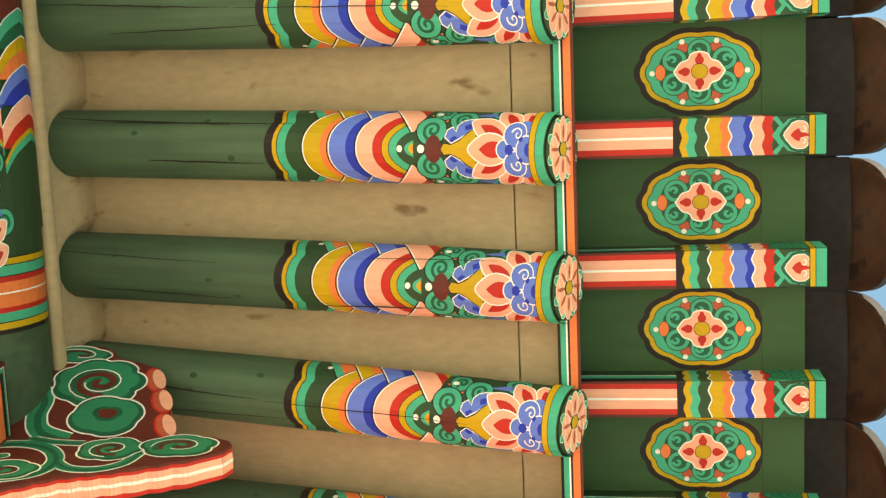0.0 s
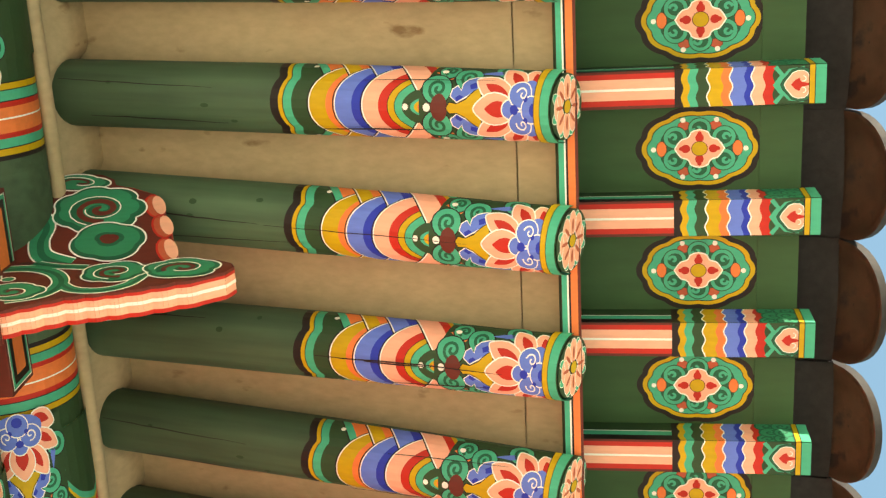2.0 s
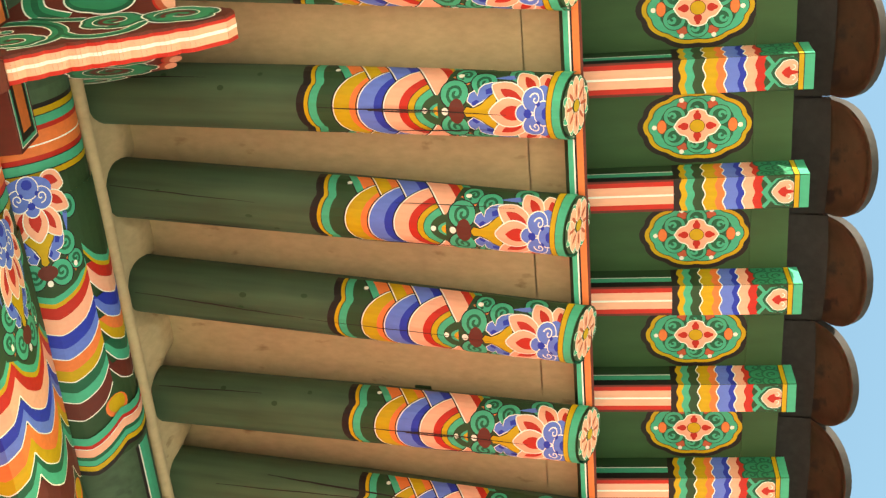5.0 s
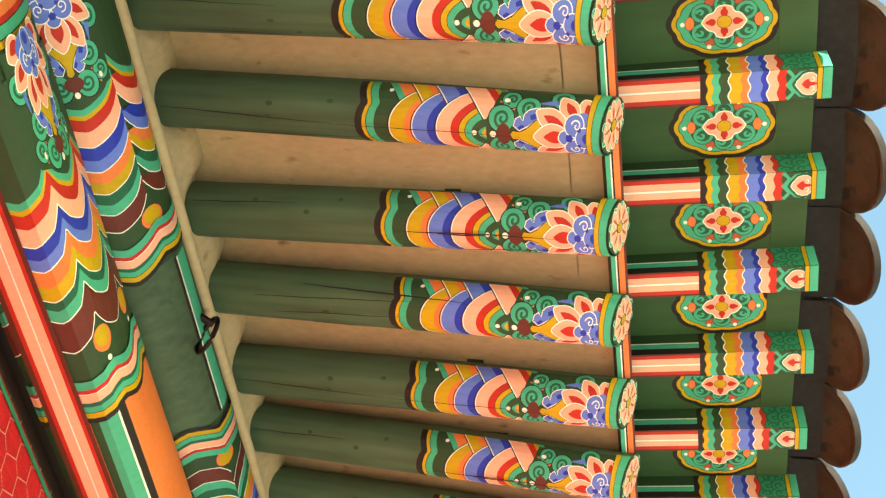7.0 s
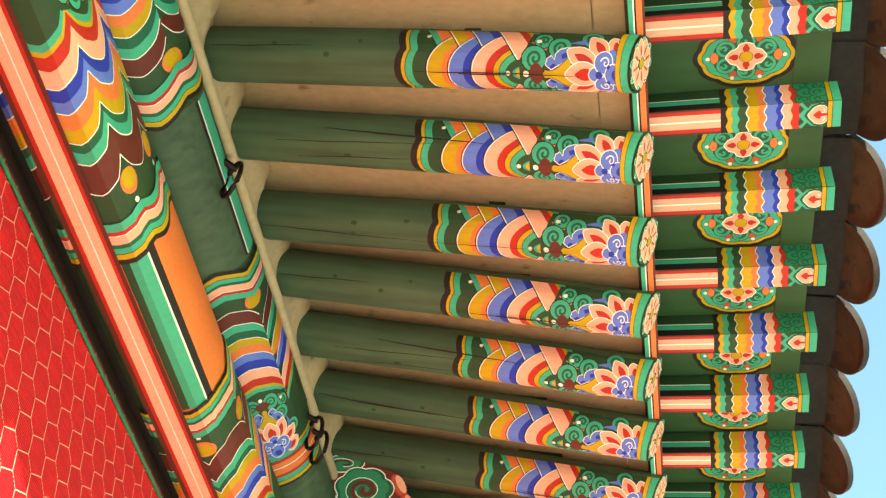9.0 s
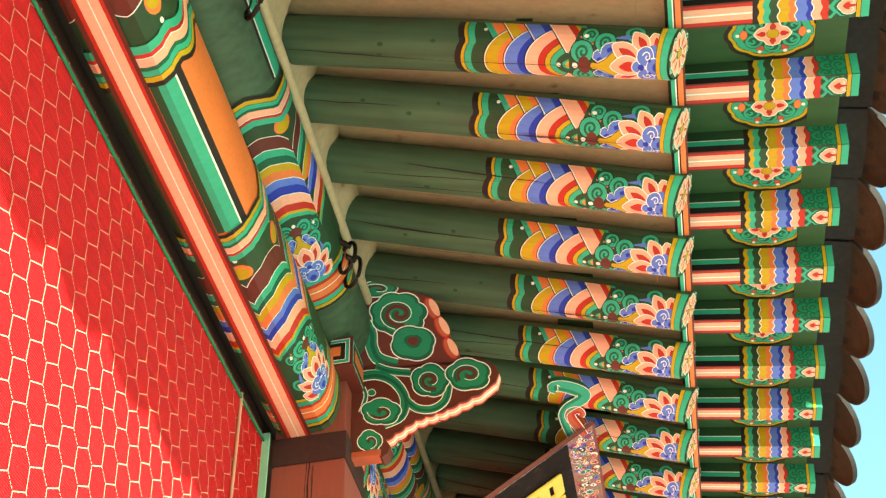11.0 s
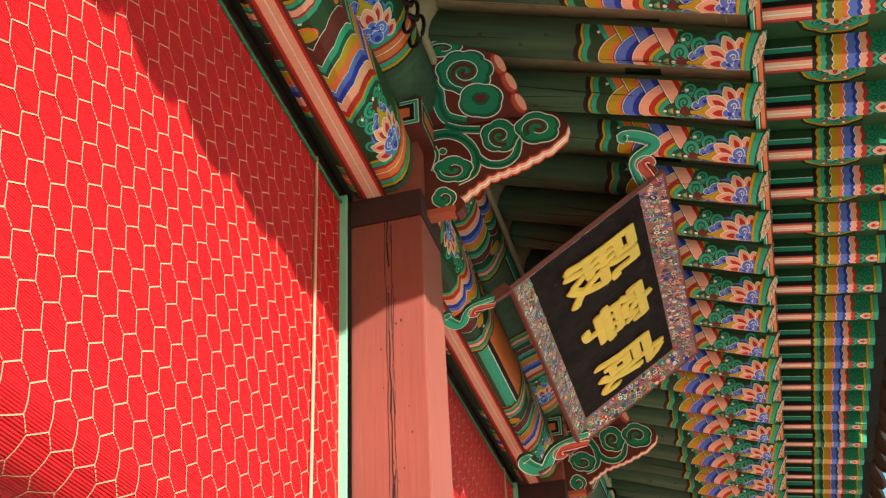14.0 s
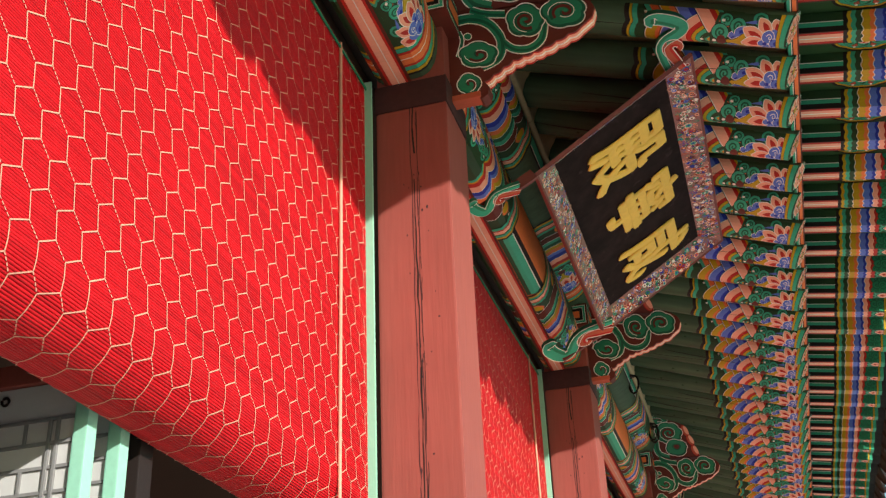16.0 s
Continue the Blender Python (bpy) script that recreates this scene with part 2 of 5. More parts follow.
    def tube(self, pts, r, mat, seg=6):
        rows = []
        pts = [Vector(p) for p in pts]
        for i, p in enumerate(pts):
            d = (pts[min(i + 1, len(pts) - 1)] - pts[max(i - 1, 0)]).normalized()
            a = d.orthogonal().normalized()
            b = d.cross(a)
            rr = r[i] if isinstance(r, (list, tuple)) else r
            rows.append([p + (a * math.cos(2 * math.pi * k / seg) + b * math.sin(2 * math.pi * k / seg)) * rr for k in range(seg)])
        return self.grid(rows, mat, closed=True)

    def mesh(self, name):
        me = bpy.data.meshes.new(name)
        me.from_pydata(self.v, [], self.f)
        for n in self.names:
            me.materials.append(MATS[n])
        me.polygons.foreach_set("material_index", self.m)
        me.polygons.foreach_set("use_smooth", self.smooth)
        me.update()
        return me

    def welded(self, name):
        """The mesh with its corners joined into one body."""
        me = self.mesh(name)
        bm = bmesh.new()
        bm.from_mesh(me)
        bmesh.ops.remove_doubles(bm, verts=bm.verts, dist=1e-5)
        bm.to_mesh(me)
        bm.free()
        return me


def thing(name, build, label="", category="", group="", kind="", at=None):
    ob = new(name, build.welded(name) if build else None)
    if at is not None:
        ob.matrix_world = at
    return tagged(ob, label, category, group, kind)


def part(name, build, parent, label=""):
    ob = new(name, build.mesh(name))
    ob.parent = parent
    if label:
        ob["label"] = label
    return ob


# ---- the plan ----
PITCH = 0.32                      # rafters
FIRST, LAST = -4, 46
END_Y, END_Z, SLOPE, RAD = -1.195, 4.425, 18.0, 0.077
COLS = [-2.43, 0.68, 3.90, 7.01, 10.13, 13.25]      # column axes
X0, X1 = -2.2, 14.9


def station(i):
    """Where rafter i stands: they stand a little closer over the middle bays."""
    return PITCH * i if i < 8 else PITCH * 8 + (i - 8) * 0.309


def ease(f):
    f = min(1.0, max(0.0, f))
    return f * f * (3 - 2 * f)


def inset(x):
    """The eave's edge bows inwards towards the middle of the front."""
    return 0.058 * ease((x - 1.5) / 2.4) + 0.012 * ease((x - 3.9) / 3.0)


def inset_ends(x):
    """The round rafters' ends follow that bow less."""
    return 0.022 * ease((x - 1.0) / 4.0)


STATIONS = [station(i) for i in range(FIRST, LAST + 1)]

# ---- ground ----
def ground():
    b = Build()
    n = 40
    rows = []
    for i in range(n + 1):
        r = 0.0 if i == 0 else 0.5 * (4000 / 0.5) ** ((i - 1) / (n - 1))
        rows.append([(3 + r * math.cos(2 * math.pi * k / 48), -3 + r * math.sin(2 * math.pi * k / 48), 0) for k in range(48)])
    b.grid(rows, "sand", closed=True)
    thing("ground", b, "pale sandy courtyard ground in bright sun", "ground", kind="structure")
    # unseen wall, added to keep sun off the far ground and limit its bounce
    w = Build().box((-30, -13.4, 0.0), (40, -13.0, 3.2), "stone", 0.02)
    thing("courtyard_wall", w, "unseen plain stone wall added to shade the far courtyard ground", "wall", kind="structure")
    t = Build().box((X0, -0.75, 0.0), (X1, 5.5, 0.42), "stone", 0.01)
    thing("terrace", t, "low dressed stone terrace under the hall", "terrace", kind="structure")


ground()
# ---- rafters with painted ends ----
def px(x, y):
    """Along and across a rafter's painted end, in units of 1.34 mm from its end and its lowest line."""
    return ((993 - x) * 0.00134, (y - 268) * 0.00134)


def mapped(pts):
    return [px(*p) for p in pts]


def lotus():
    """The lotus and its scrolls, in the drawing's own units: its axis is y = 268, it opens towards +x."""
    c = Coats()
    c.poly([(770, 180), (957, 172), (957, 364), (770, 356), (757, 310), (747, 296), (747, 240), (757, 226)], "deep", 2)
    for s in (1, -1):
        def q(x, y, s=s):
            return (x, 268 + s * (y - 268))
        for g, (cx, cy, r) in enumerate(((795, 200, 20), (898, 192, 24), (832, 216, 25), (778, 238, 27))):
            c.shape([q(*p) for p in oval(cx, cy, r, r * 0.95)], "teal", 3.4 + 0.4 * g, "black", 2.2)
            c.stroke([q(*p) for p in spiral(cx + 2, cy, r * 0.62, 1.4, 2.0)], 5.5, "forest", 5)
        c.poly([q(*p) for p in ((770, 206), (790, 196), (815, 205), (802, 222), (785, 214))], "orange", 3)
        c.shape([q(*p) for p in oval(786, 203, 6, 4.5, n=10)], "white", 6, None)
        # blue leaves
        c.shape([q(*p) for p in ((803, 250), (806, 238), (815, 232), (822, 240), (824, 228), (832, 220), (845, 216), (858, 214), (850, 238), (832, 250), (815, 259))], "blue", 6, "white", 2)
        c.poly([q(*p) for p in ((812, 252), (820, 247), (826, 250), (815, 258))], "navy", 7)
        c.poly([q(*p) for p in ((836, 230), (848, 224), (850, 235), (838, 238))], "navy", 7)
        # outer petals
        for g, (cx, cy, rx, ry, rot) in enumerate(((952, 214, 27, 22, 1.15), (914, 214, 31, 20, 0.95), (880, 236, 36, 21, 0.45))):
            lift = 7 + 1.2 * g + (0.15 if s > 0 else 0)
            c.shape([q(*p) for p in oval(cx, cy, rx, ry, rot, 18, 0.5)], "pink", lift, "white", 2.4)
            c.poly([q(*p) for p in oval(cx + 4, cy + 2, rx * 0.62, ry * 0.42, rot, 14, 0.6)], "red", lift + 0.6)
        c.poly([q(*p) for p in ((850, 206), (885, 196), (905, 203), (880, 208))], "blue", 5)
    c.shape([(795, 268), (802, 259), (815, 261), (830, 254), (845, 240), (858, 232), (858, 304), (845, 296), (830, 283), (815, 276), (802, 277)], "ochre", 7, "black", 1.6)
    c.poly([(860, 230), (930, 225), (930, 312), (860, 306)], "pink", 6.6)
    c.shape(oval(880, 268, 36, 26, 0, 20, 0.5), "pink", 11, "white", 2.4)
    c.poly(oval(886, 268, 22, 13, 0, 16, 0.7), "red", 11.4)
    c.poly(oval(783, 268, 15, 22, 0, 16), "brown", 7)
    c.shape(oval(761, 268, 6.5, 6.5, 0, 12), "white", 8, None)
    c.poly(oval(946, 268, 26, 50, 0, 20), "blue", 11.6)
    for g, (cx, cy, r) in enumerate(((910, 268, 16), (928, 244, 22), (928, 292, 22), (951, 268, 22))):
        c.shape(oval(cx, cy, r, r, 0, 18), "blue", 12 + 0.5 * g, "white", 2.2)
        if cy != 268:
            c.stroke(spiral(cx + 3, cy, r * 0.55, 1.2, 3.4, 1 if cy < 268 else -1, 16), 2.6, "white", 14.6)
            c.poly(oval(cx + 10, cy + 7 * (1 if cy < 268 else -1), 5, 5, 0, 10), "navy", 14.2)
        else:
            c.poly(oval(cx + 6, cy, r * 0.45, r * 0.5, 0, 12), "navy", 14.2)
    return c


LOTUS = lotus()


def rafter_coats():
    c = Coats()
    vs = [-0.128 + 0.256 * i / 32 for i in range(33)]

    def wave(base, amp=16):
        return [((993 - (base - amp * abs(math.cos(math.pi * v / 0.118)) ** 0.6 * (1 if abs(v) < 0.059 else 0.75))) * 0.00134, v) for v in vs]

    edges = [(481, "black"), (497, "ochre"), (506, "teal"), (523, "deep"), (760, None)]
    for (a, col), (b, _) in zip(edges, edges[1:]):
        c.strip(wave(a), wave(b, 16 if b < 700 else 0), col, 1)
    c.stroke(wave(506), 0.0022, "black", 2)
    # scales: those on the lowest line and those on the flanks overlap in turn
    cen = [-0.104 + 0.208 * i / 28 for i in range(29)]

    def leaf(p, half=0.104, sweep=62, power=2.2):
        return [((993 - (p + sweep * (abs(v) / 0.104) ** power)) * 0.00134, v * half / 0.104) for v in cen]

    def slant(q, sgn, inner=0.036):
        return [((993 - (q + (0.1 - abs(v)) * 560)) * 0.00134, v) for v in [sgn * (inner + (0.128 - inner) * i / 10) for i in range(11)]]

    def scales(steps, make, coat, lined):
        for (a, col), (b, _) in zip(steps, steps[1:]):
            c.strip(make(a), make(b), col, coat)
        c.stroke(make(steps[0][0] - 2), 0.003, "black", coat + 0.2)
        if lined:
            c.stroke(make(steps[0][0] + 1), 0.003, "white", coat + 0.35)

    flank = lambda sgn: (lambda q: slant(q, sgn))
    for sgn in (1, -1):
        scales([(545, "teal"), (562, "orange"), (590, "orange"), (650, None)], lambda q, g=sgn: slant(q, g, 0.06), 2, False)
    scales([(540, "ochre"), (573, "orange"), (670, None)], leaf, 3, True)
    for sgn in (1, -1):
        scales([(594, "ochre"), (624, "orange"), (700, None)], flank(sgn), 4, True)
    scales([(589, "blue"), (622, "navy"), (720, None)], leaf, 5, True)
    for sgn in (1, -1):
        scales([(645, "blue"), (684, "navy"), (740, None)], flank(sgn), 6, True)
    scales([(641, "pink"), (760, None)], leaf, 7, True)
    inner = [(672, "red", 0.086), (689, "ochre", 0.076), (702, "teal", 0.068), (716, "deep", 0.054), (731, "teal", 0.032), (738, "ochre", 0.029), (744, "orange", 0.026)]
    for i, (a, col, half) in enumerate(inner):
        line = leaf(a, half, 56)
        c.strip(line, [((993 - 775) * 0.00134, v) for _, v in line], col, 7.6 + i * 0.5)
        if col in ("ochre", "teal") and a < 710:
            c.stroke(line, 0.0018, "black", 7.85 + i * 0.5)
    for sgn in (1, -1):
        scales([(706, "pink"), (750, "red"), (768, "ochre"), (778, "teal"), (794, "deep"), (860, None)], flank(sgn), 11.6, True)
        c.poly([((993 - 540) * 0.00134 + 0.007 * math.cos(k * 0.63), sgn * 0.098 + 0.006 * math.sin(k * 0.63)) for k in range(10)], "white", 3)
    c.shape([(px(722, 0)[0] + 0.007 * math.cos(k * 0.6), 0.007 * math.sin(k * 0.6)) for k in range(10)], "white", 12.6, None)
    c.add(LOTUS, px, 11)
    # rings at the end
    for u0, u1, col in ((0.030, 0.048, "ochre"), (0.003, 0.030, "teal"), (0.0, 0.003, "deep")):
        c.strip([(u0, v) for v in vs], [(u1, v) for v in vs], col, 27)
    for u in (0.030, 0.048):
        c.stroke([(u, v) for v in vs], 0.0018, "black", 28)
    return c


def cut(u, z):
    """The end is cut on the slant: its lower lip stands back."""
    return -z * 0.27 * max(0.0, 1 - u / 0.09)


def girth(u):
    """Rafters are thinned towards their ends."""
    return 1.0 + 0.13 * min(1.0, max(0.0, (u - 0.02) / 0.62))


def make_rafter(seed):
    rnd = random.Random(seed)
    b = Build()
    seg = 24
    angles = [radians(-97.5 + 15 * i) for i in range(14)]
    ring = [(RAD * math.sin(radians(15 * k + 7.5)), -RAD * math.cos(radians(15 * k + 7.5))) for k in range(seg)]
    rows = [[(x * girth(y), y + cut(y, z), z * girth(y)) for x, z in ring] for y in (0.0, 0.02, 0.09, 0.25, 0.45, 0.64, 1.0, 1.75)]
    b.grid(rows, "body", closed=True)
    b.face([(x, cut(0, z), z) for x, z in ring], "deep")
    prof = [(RAD * math.sin(a), -RAD * math.cos(a)) for a in angles]
    face = Bent(prof, lambda u, x, z: (x * girth(u), u + cut(u, z), z * girth(u)))
    mid = face.s[-1] / 2
    face.s = [q - mid for q in face.s]
    face.cuts = face.s
    b.coats(rafter_coats(), face, (0.0, 0.72, face.s[0], face.s[-1]))
    cracks = Coats()
    for k in range(rnd.choice((3, 4, 5))):
        u, v = rnd.uniform(0.1, 1.0), rnd.uniform(-0.065, 0.06)
        n, drift = rnd.randint(6, 16), rnd.uniform(-0.0012, 0.0012)
        line, width = [], rnd.uniform(0.0012, 0.0028)
        for i in range(n):
            line.append((u, v))
            u += 0.035
            v += drift + rnd.uniform(-0.0012, 0.0012)
        for i in range(n - 1):
            cracks.stroke(line[i:i + 2], width * (0.4 + 1.2 * math.sin(math.pi * (i + 0.5) / n)), "black", 29)
    for k in range(3):
        u, v = rnd.uniform(0.75, 1.2), rnd.uniform(-0.08, 0.08)
        cracks.poly(oval(u, v, rnd.uniform(0.006, 0.012), rnd.uniform(0.004, 0.007), 0, 9), "deep", 1.5)
    b.coats(cracks, face, (0.0, 1.3, face.s[0], face.s[-1]))
    ob = thing("rafter", b, "round green rafter with bright painted lotus and scale end", "rafter", "rafters under the eave")
    e = Build()
    c = Coats()
    R = RAD
    c.poly(oval(0, 0, R * 0.99, R * 0.99, 0, 24), "deep", 1)
    for k in range(8):
        a = (k + 0.5) * math.pi / 4
        c.shape(oval(math.cos(a) * 0.054, math.sin(a) * 0.054, 0.020, 0.013, a, 12), "teal", 2, "white", 0.0018)
    for k in range(8):
        a = k * math.pi / 4
        c.shape(scallop(math.cos(a) * 0.043, math.sin(a) * 0.043, 0.031, 0.0185, 2, 0.05, 18, a), "pink", 4 + 0.3 * (k % 2) + 0.02 * k, "white", 0.0018)
    for k in range(8):
        a = k * math.pi / 4
        c.poly(oval(math.cos(a) * 0.038, math.sin(a) * 0.038, 0.017, 0.0048, a, 12, 0.4), "rust", 8)
    c.shape(oval(0, 0, 0.016, 0.016, 0, 16), "ochre", 9, "brown", 0.0016)
    e.coats(c, Flat((0, -0.0005, 0), (1, 0, 0), Vector((0, -0.27, 1)), Vector((0, -1, -0.27)).normalized()))
    part("painted_flower", e, ob, "pink eight-petalled flower painted on the cut end")
    return ob


def make_flying_rafter():
    """Square rafter above the round ones; local y runs inwards from its tip, z = 0 is its underside."""
    b = Build()
    w, hgt, ln = 0.0455, 0.105, 1.1
    for pts in (((-w, 0, 0), (-w, ln, 0), (w, ln, 0), (w, 0, 0)), ((-w, 0, hgt), (w, 0, hgt), (w, ln, hgt), (-w, ln, hgt)),
                ((-w, 0, 0), (-w, 0, hgt), (-w, ln, hgt), (-w, ln, 0)), ((w, 0, 0), (w, ln, 0), (w, ln, hgt), (w, 0, hgt)),
                ((-w, 0, 0), (w, 0, 0), (w, 0, hgt), (-w, 0, hgt))):
        b.face(pts, "deep")

    def uu(p):
        return (1468 - p) * 0.00139

    tipb, shanks = Build(), []
    for where in ("under", "one", "two"):
        c, sh = Coats(), Coats()
        W = w if where == "under" else hgt / 2
        vs = [-W + 2 * W * i / 12 for i in range(13)]

        def wave(p, amp=3.0):
            return [(uu(p + amp * math.cos(math.pi * 2.0 * v / W)), v) for v in vs]
        if where == "under":
            for v0, v1, col in ((-1, -0.86, "brown"), (-0.86, -0.58, "red"), (-0.58, 0.54, "pink"), (0.54, 0.84, "red"), (0.84, 1, "brown")):
                sh.rect(uu(1216), v0 * W, 0.7, v1 * W, col, 1)
            sh.rect(uu(1216), -0.08 * W, 0.7, 0.05 * W, "white", 2)
        else:
            sh.rect(uu(1216), -W, 0.7, -0.45 * W, "black", 1)
            sh.rect(uu(1216), -0.45 * W, 0.7, 0.05 * W, "teal", 1)
            sh.rect(uu(1216), 0.05 * W, 0.7, W, "deep", 1)
            sh.rect(uu(1216), 0.0, 0.7, 0.09 * W, "white", 2)
        bands = [(1216, "black"), (1229, "ochre"), (1240, "teal"), (1254, "deep"), (1273, "ochre"), (1296, "orange"), (1311, "blue"), (1335, "navy"), (1347, "pink"), (1366, "red"), (1382, "deep"), (1440, "ochre"), (1450, "teal"), (1468, None)]
        for (a, col), (q, _) in zip(bands, bands[1:]):
            straight = a >= 1440 or a == 1216
            c.strip(wave(a, 0 if straight else 2.4), wave(q, 0 if q >= 1440 else 2.4), col, 3)
        for a in (1273, 1311, 1347):
            c.stroke(wave(a), 0.003, "white", 4)
        c.stroke(wave(1440, 0), 0.002, "black", 4)
        c.stroke(wave(1450, 0), 0.002, "black", 4)
        if where == "under":
            c.stroke([(uu(1384), -W * 0.95), (uu(1396), -W * 0.5), (uu(1384), 0.0), (uu(1396), W * 0.5), (uu(1384), W * 0.95)], 0.011, "teal", 4)
            c.stroke([(uu(1432), -W * 0.82), (uu(1408), -W * 0.72), (uu(1396), -W * 0.3), (uu(1391), 0), (uu(1396), W * 0.3), (uu(1408), W * 0.72), (uu(1432), W * 0.82)], 0.010, "teal", 5)
            heart = [(1399, 0), (1402, -0.2), (1408, -0.42), (1413, -0.62), (1422, -0.72), (1432, -0.70), (1438, -0.56), (1440, -0.34), (1440, 0.34), (1438, 0.56), (1432, 0.70), (1422, 0.72), (1413, 0.62), (1408, 0.42), (1402, 0.2)]
            heart = [(uu(p), v * W) for p, v in heart]
            c.shape([((x - uu(1420)) * 1.30 + uu(1420), v * 1.22) for x, v in heart], "forest", 5.8, "black", 0.0014)
            c.shape(heart, "pink", 7, "white", 0.002)
            c.poly([(uu(p), v * W) for p, v in ((1410, 0), (1417, -0.24), (1424, -0.34), (1430, -0.12), (1440, -0.05), (1440, 0.05), (1430, 0.12), (1424, 0.34), (1417, 0.24))], "red", 9)
            for g in (-1, 1):
                c.poly(oval(uu(1430), g * W * 0.28, W * 0.15, W * 0.17, 0, 14), "pink", 9.6)
                c.stroke(spiral(uu(1430), g * W * 0.28, W * 0.16, 0.55, math.pi / 2 * g, g, 10, 0.7), 0.0022, "white", 10)
            for a, q, col in ((1440, 1450, "ochre"), (1450, 1468, "teal")):
                c.strip(wave(a, 0), wave(q, 0), col, 11)
            c.stroke(wave(1440, 0), 0.002, "black", 11.4)
            c.stroke(wave(1450, 0), 0.002, "black", 11.4)
        else:
            for k, (p, v) in enumerate(((1392, -0.75), (1392, 0.75), (1398, 0.0), (1422, 0.72), (1422, -0.72), (1424, 0.0))):
                c.shape(oval(uu(p), v * W, 0.027, 0.027, 0, 14), "jade", 4 + 0.5 * k, "forest", 0.005)
                c.stroke(spiral(uu(p), v * W, 0.017, 1.1, k, 1, 10), 0.006, "forest", 4.4 + 0.5 * k)
            for a, q, col in ((1440, 1450, "ochre"), (1450, 1468, "teal")):
                c.strip(wave(a, 0), wave(q, 0), col, 8)
            c.stroke(wave(1440, 0), 0.002, "black", 8.4)
            c.stroke(wave(1450, 0), 0.002, "black", 8.4)
        if where == "under":
            f = Flat((0, 0, 0), (0, 1, 0), (1, 0, 0), (0, 0, -1))
        elif where == "one":
            f = Flat((-w, 0, hgt / 2), (0, 1, 0), (0, 0, 1), (-1, 0, 0))
        else:
            f = Flat((w, 0, hgt / 2), (0, 1, 0), (0, 0, 1), (1, 0, 0))
        shanks.append(Build().coats(sh, f))
        tipb.coats(c, f, (0.0, 0.72, -W, W))
    tip = Coats()
    tip.rect(-w, 0, w, hgt, "teal", 1)
    tip.rect(-w * 0.7, 0.015, w * 0.7, hgt - 0.015, "jade", 2)
    tipb.coats(tip, Flat((0, 0, 0), (1, 0, 0), (0, 0, 1), (0, -1, 0)))
    ob = thing("flying_rafter", b, "square flying rafter, pink and red below, with banded tip", "rafter", "flying rafters along the eave")
    part("painted_underside", shanks[0], ob, "pink underside between red stripes")
    for side in shanks[1:]:
        part("painted_side", side, ob, "green side with a teal stripe")
    part("painted_tip", tipb, ob, "tip banded in ochre, blue, pink and green")
    return ob


TIP_Y, TIP_Z, FLY = -1.813, 4.488, 9.5


def eaves():
    kinds = [make_rafter(k) for k in (3, 14, 25, 36, 47)]
    used = set()
    f = make_flying_rafter()
    rnd = random.Random(4)
    for i in range(FIRST, LAST):
        x = station(i)
        m = pose(x + 0.004, END_Y + inset_ends(x) + rnd.uniform(-0.006, 0.006), END_Z + rnd.uniform(-0.004, 0.004), SLOPE, rnd.uniform(-5, 5), 2.4 + rnd.uniform(-0.5, 0.5))
        n = pose(x - 0.006 + rnd.uniform(-0.004, 0.004), TIP_Y + inset(x) + rnd.uniform(-0.006, 0.006), TIP_Z + rnd.uniform(-0.003, 0.003), FLY, 0, rnd.uniform(-0.4, 0.4))
        k = (i * 3 + (i // 4)) % len(kinds)
        if k in used:
            copy_thing(kinds[k], m)
        else:
            kinds[k].matrix_world = m
            used.add(k)
        if i == FIRST:
            f.matrix_world = n
        else:
            copy_thing(f, n)


eaves()


# ---- soffits, laths and eave boards ----
def rise(y, y0, z0, deg):
    return z0 + (y - y0) * math.tan(radians(deg))


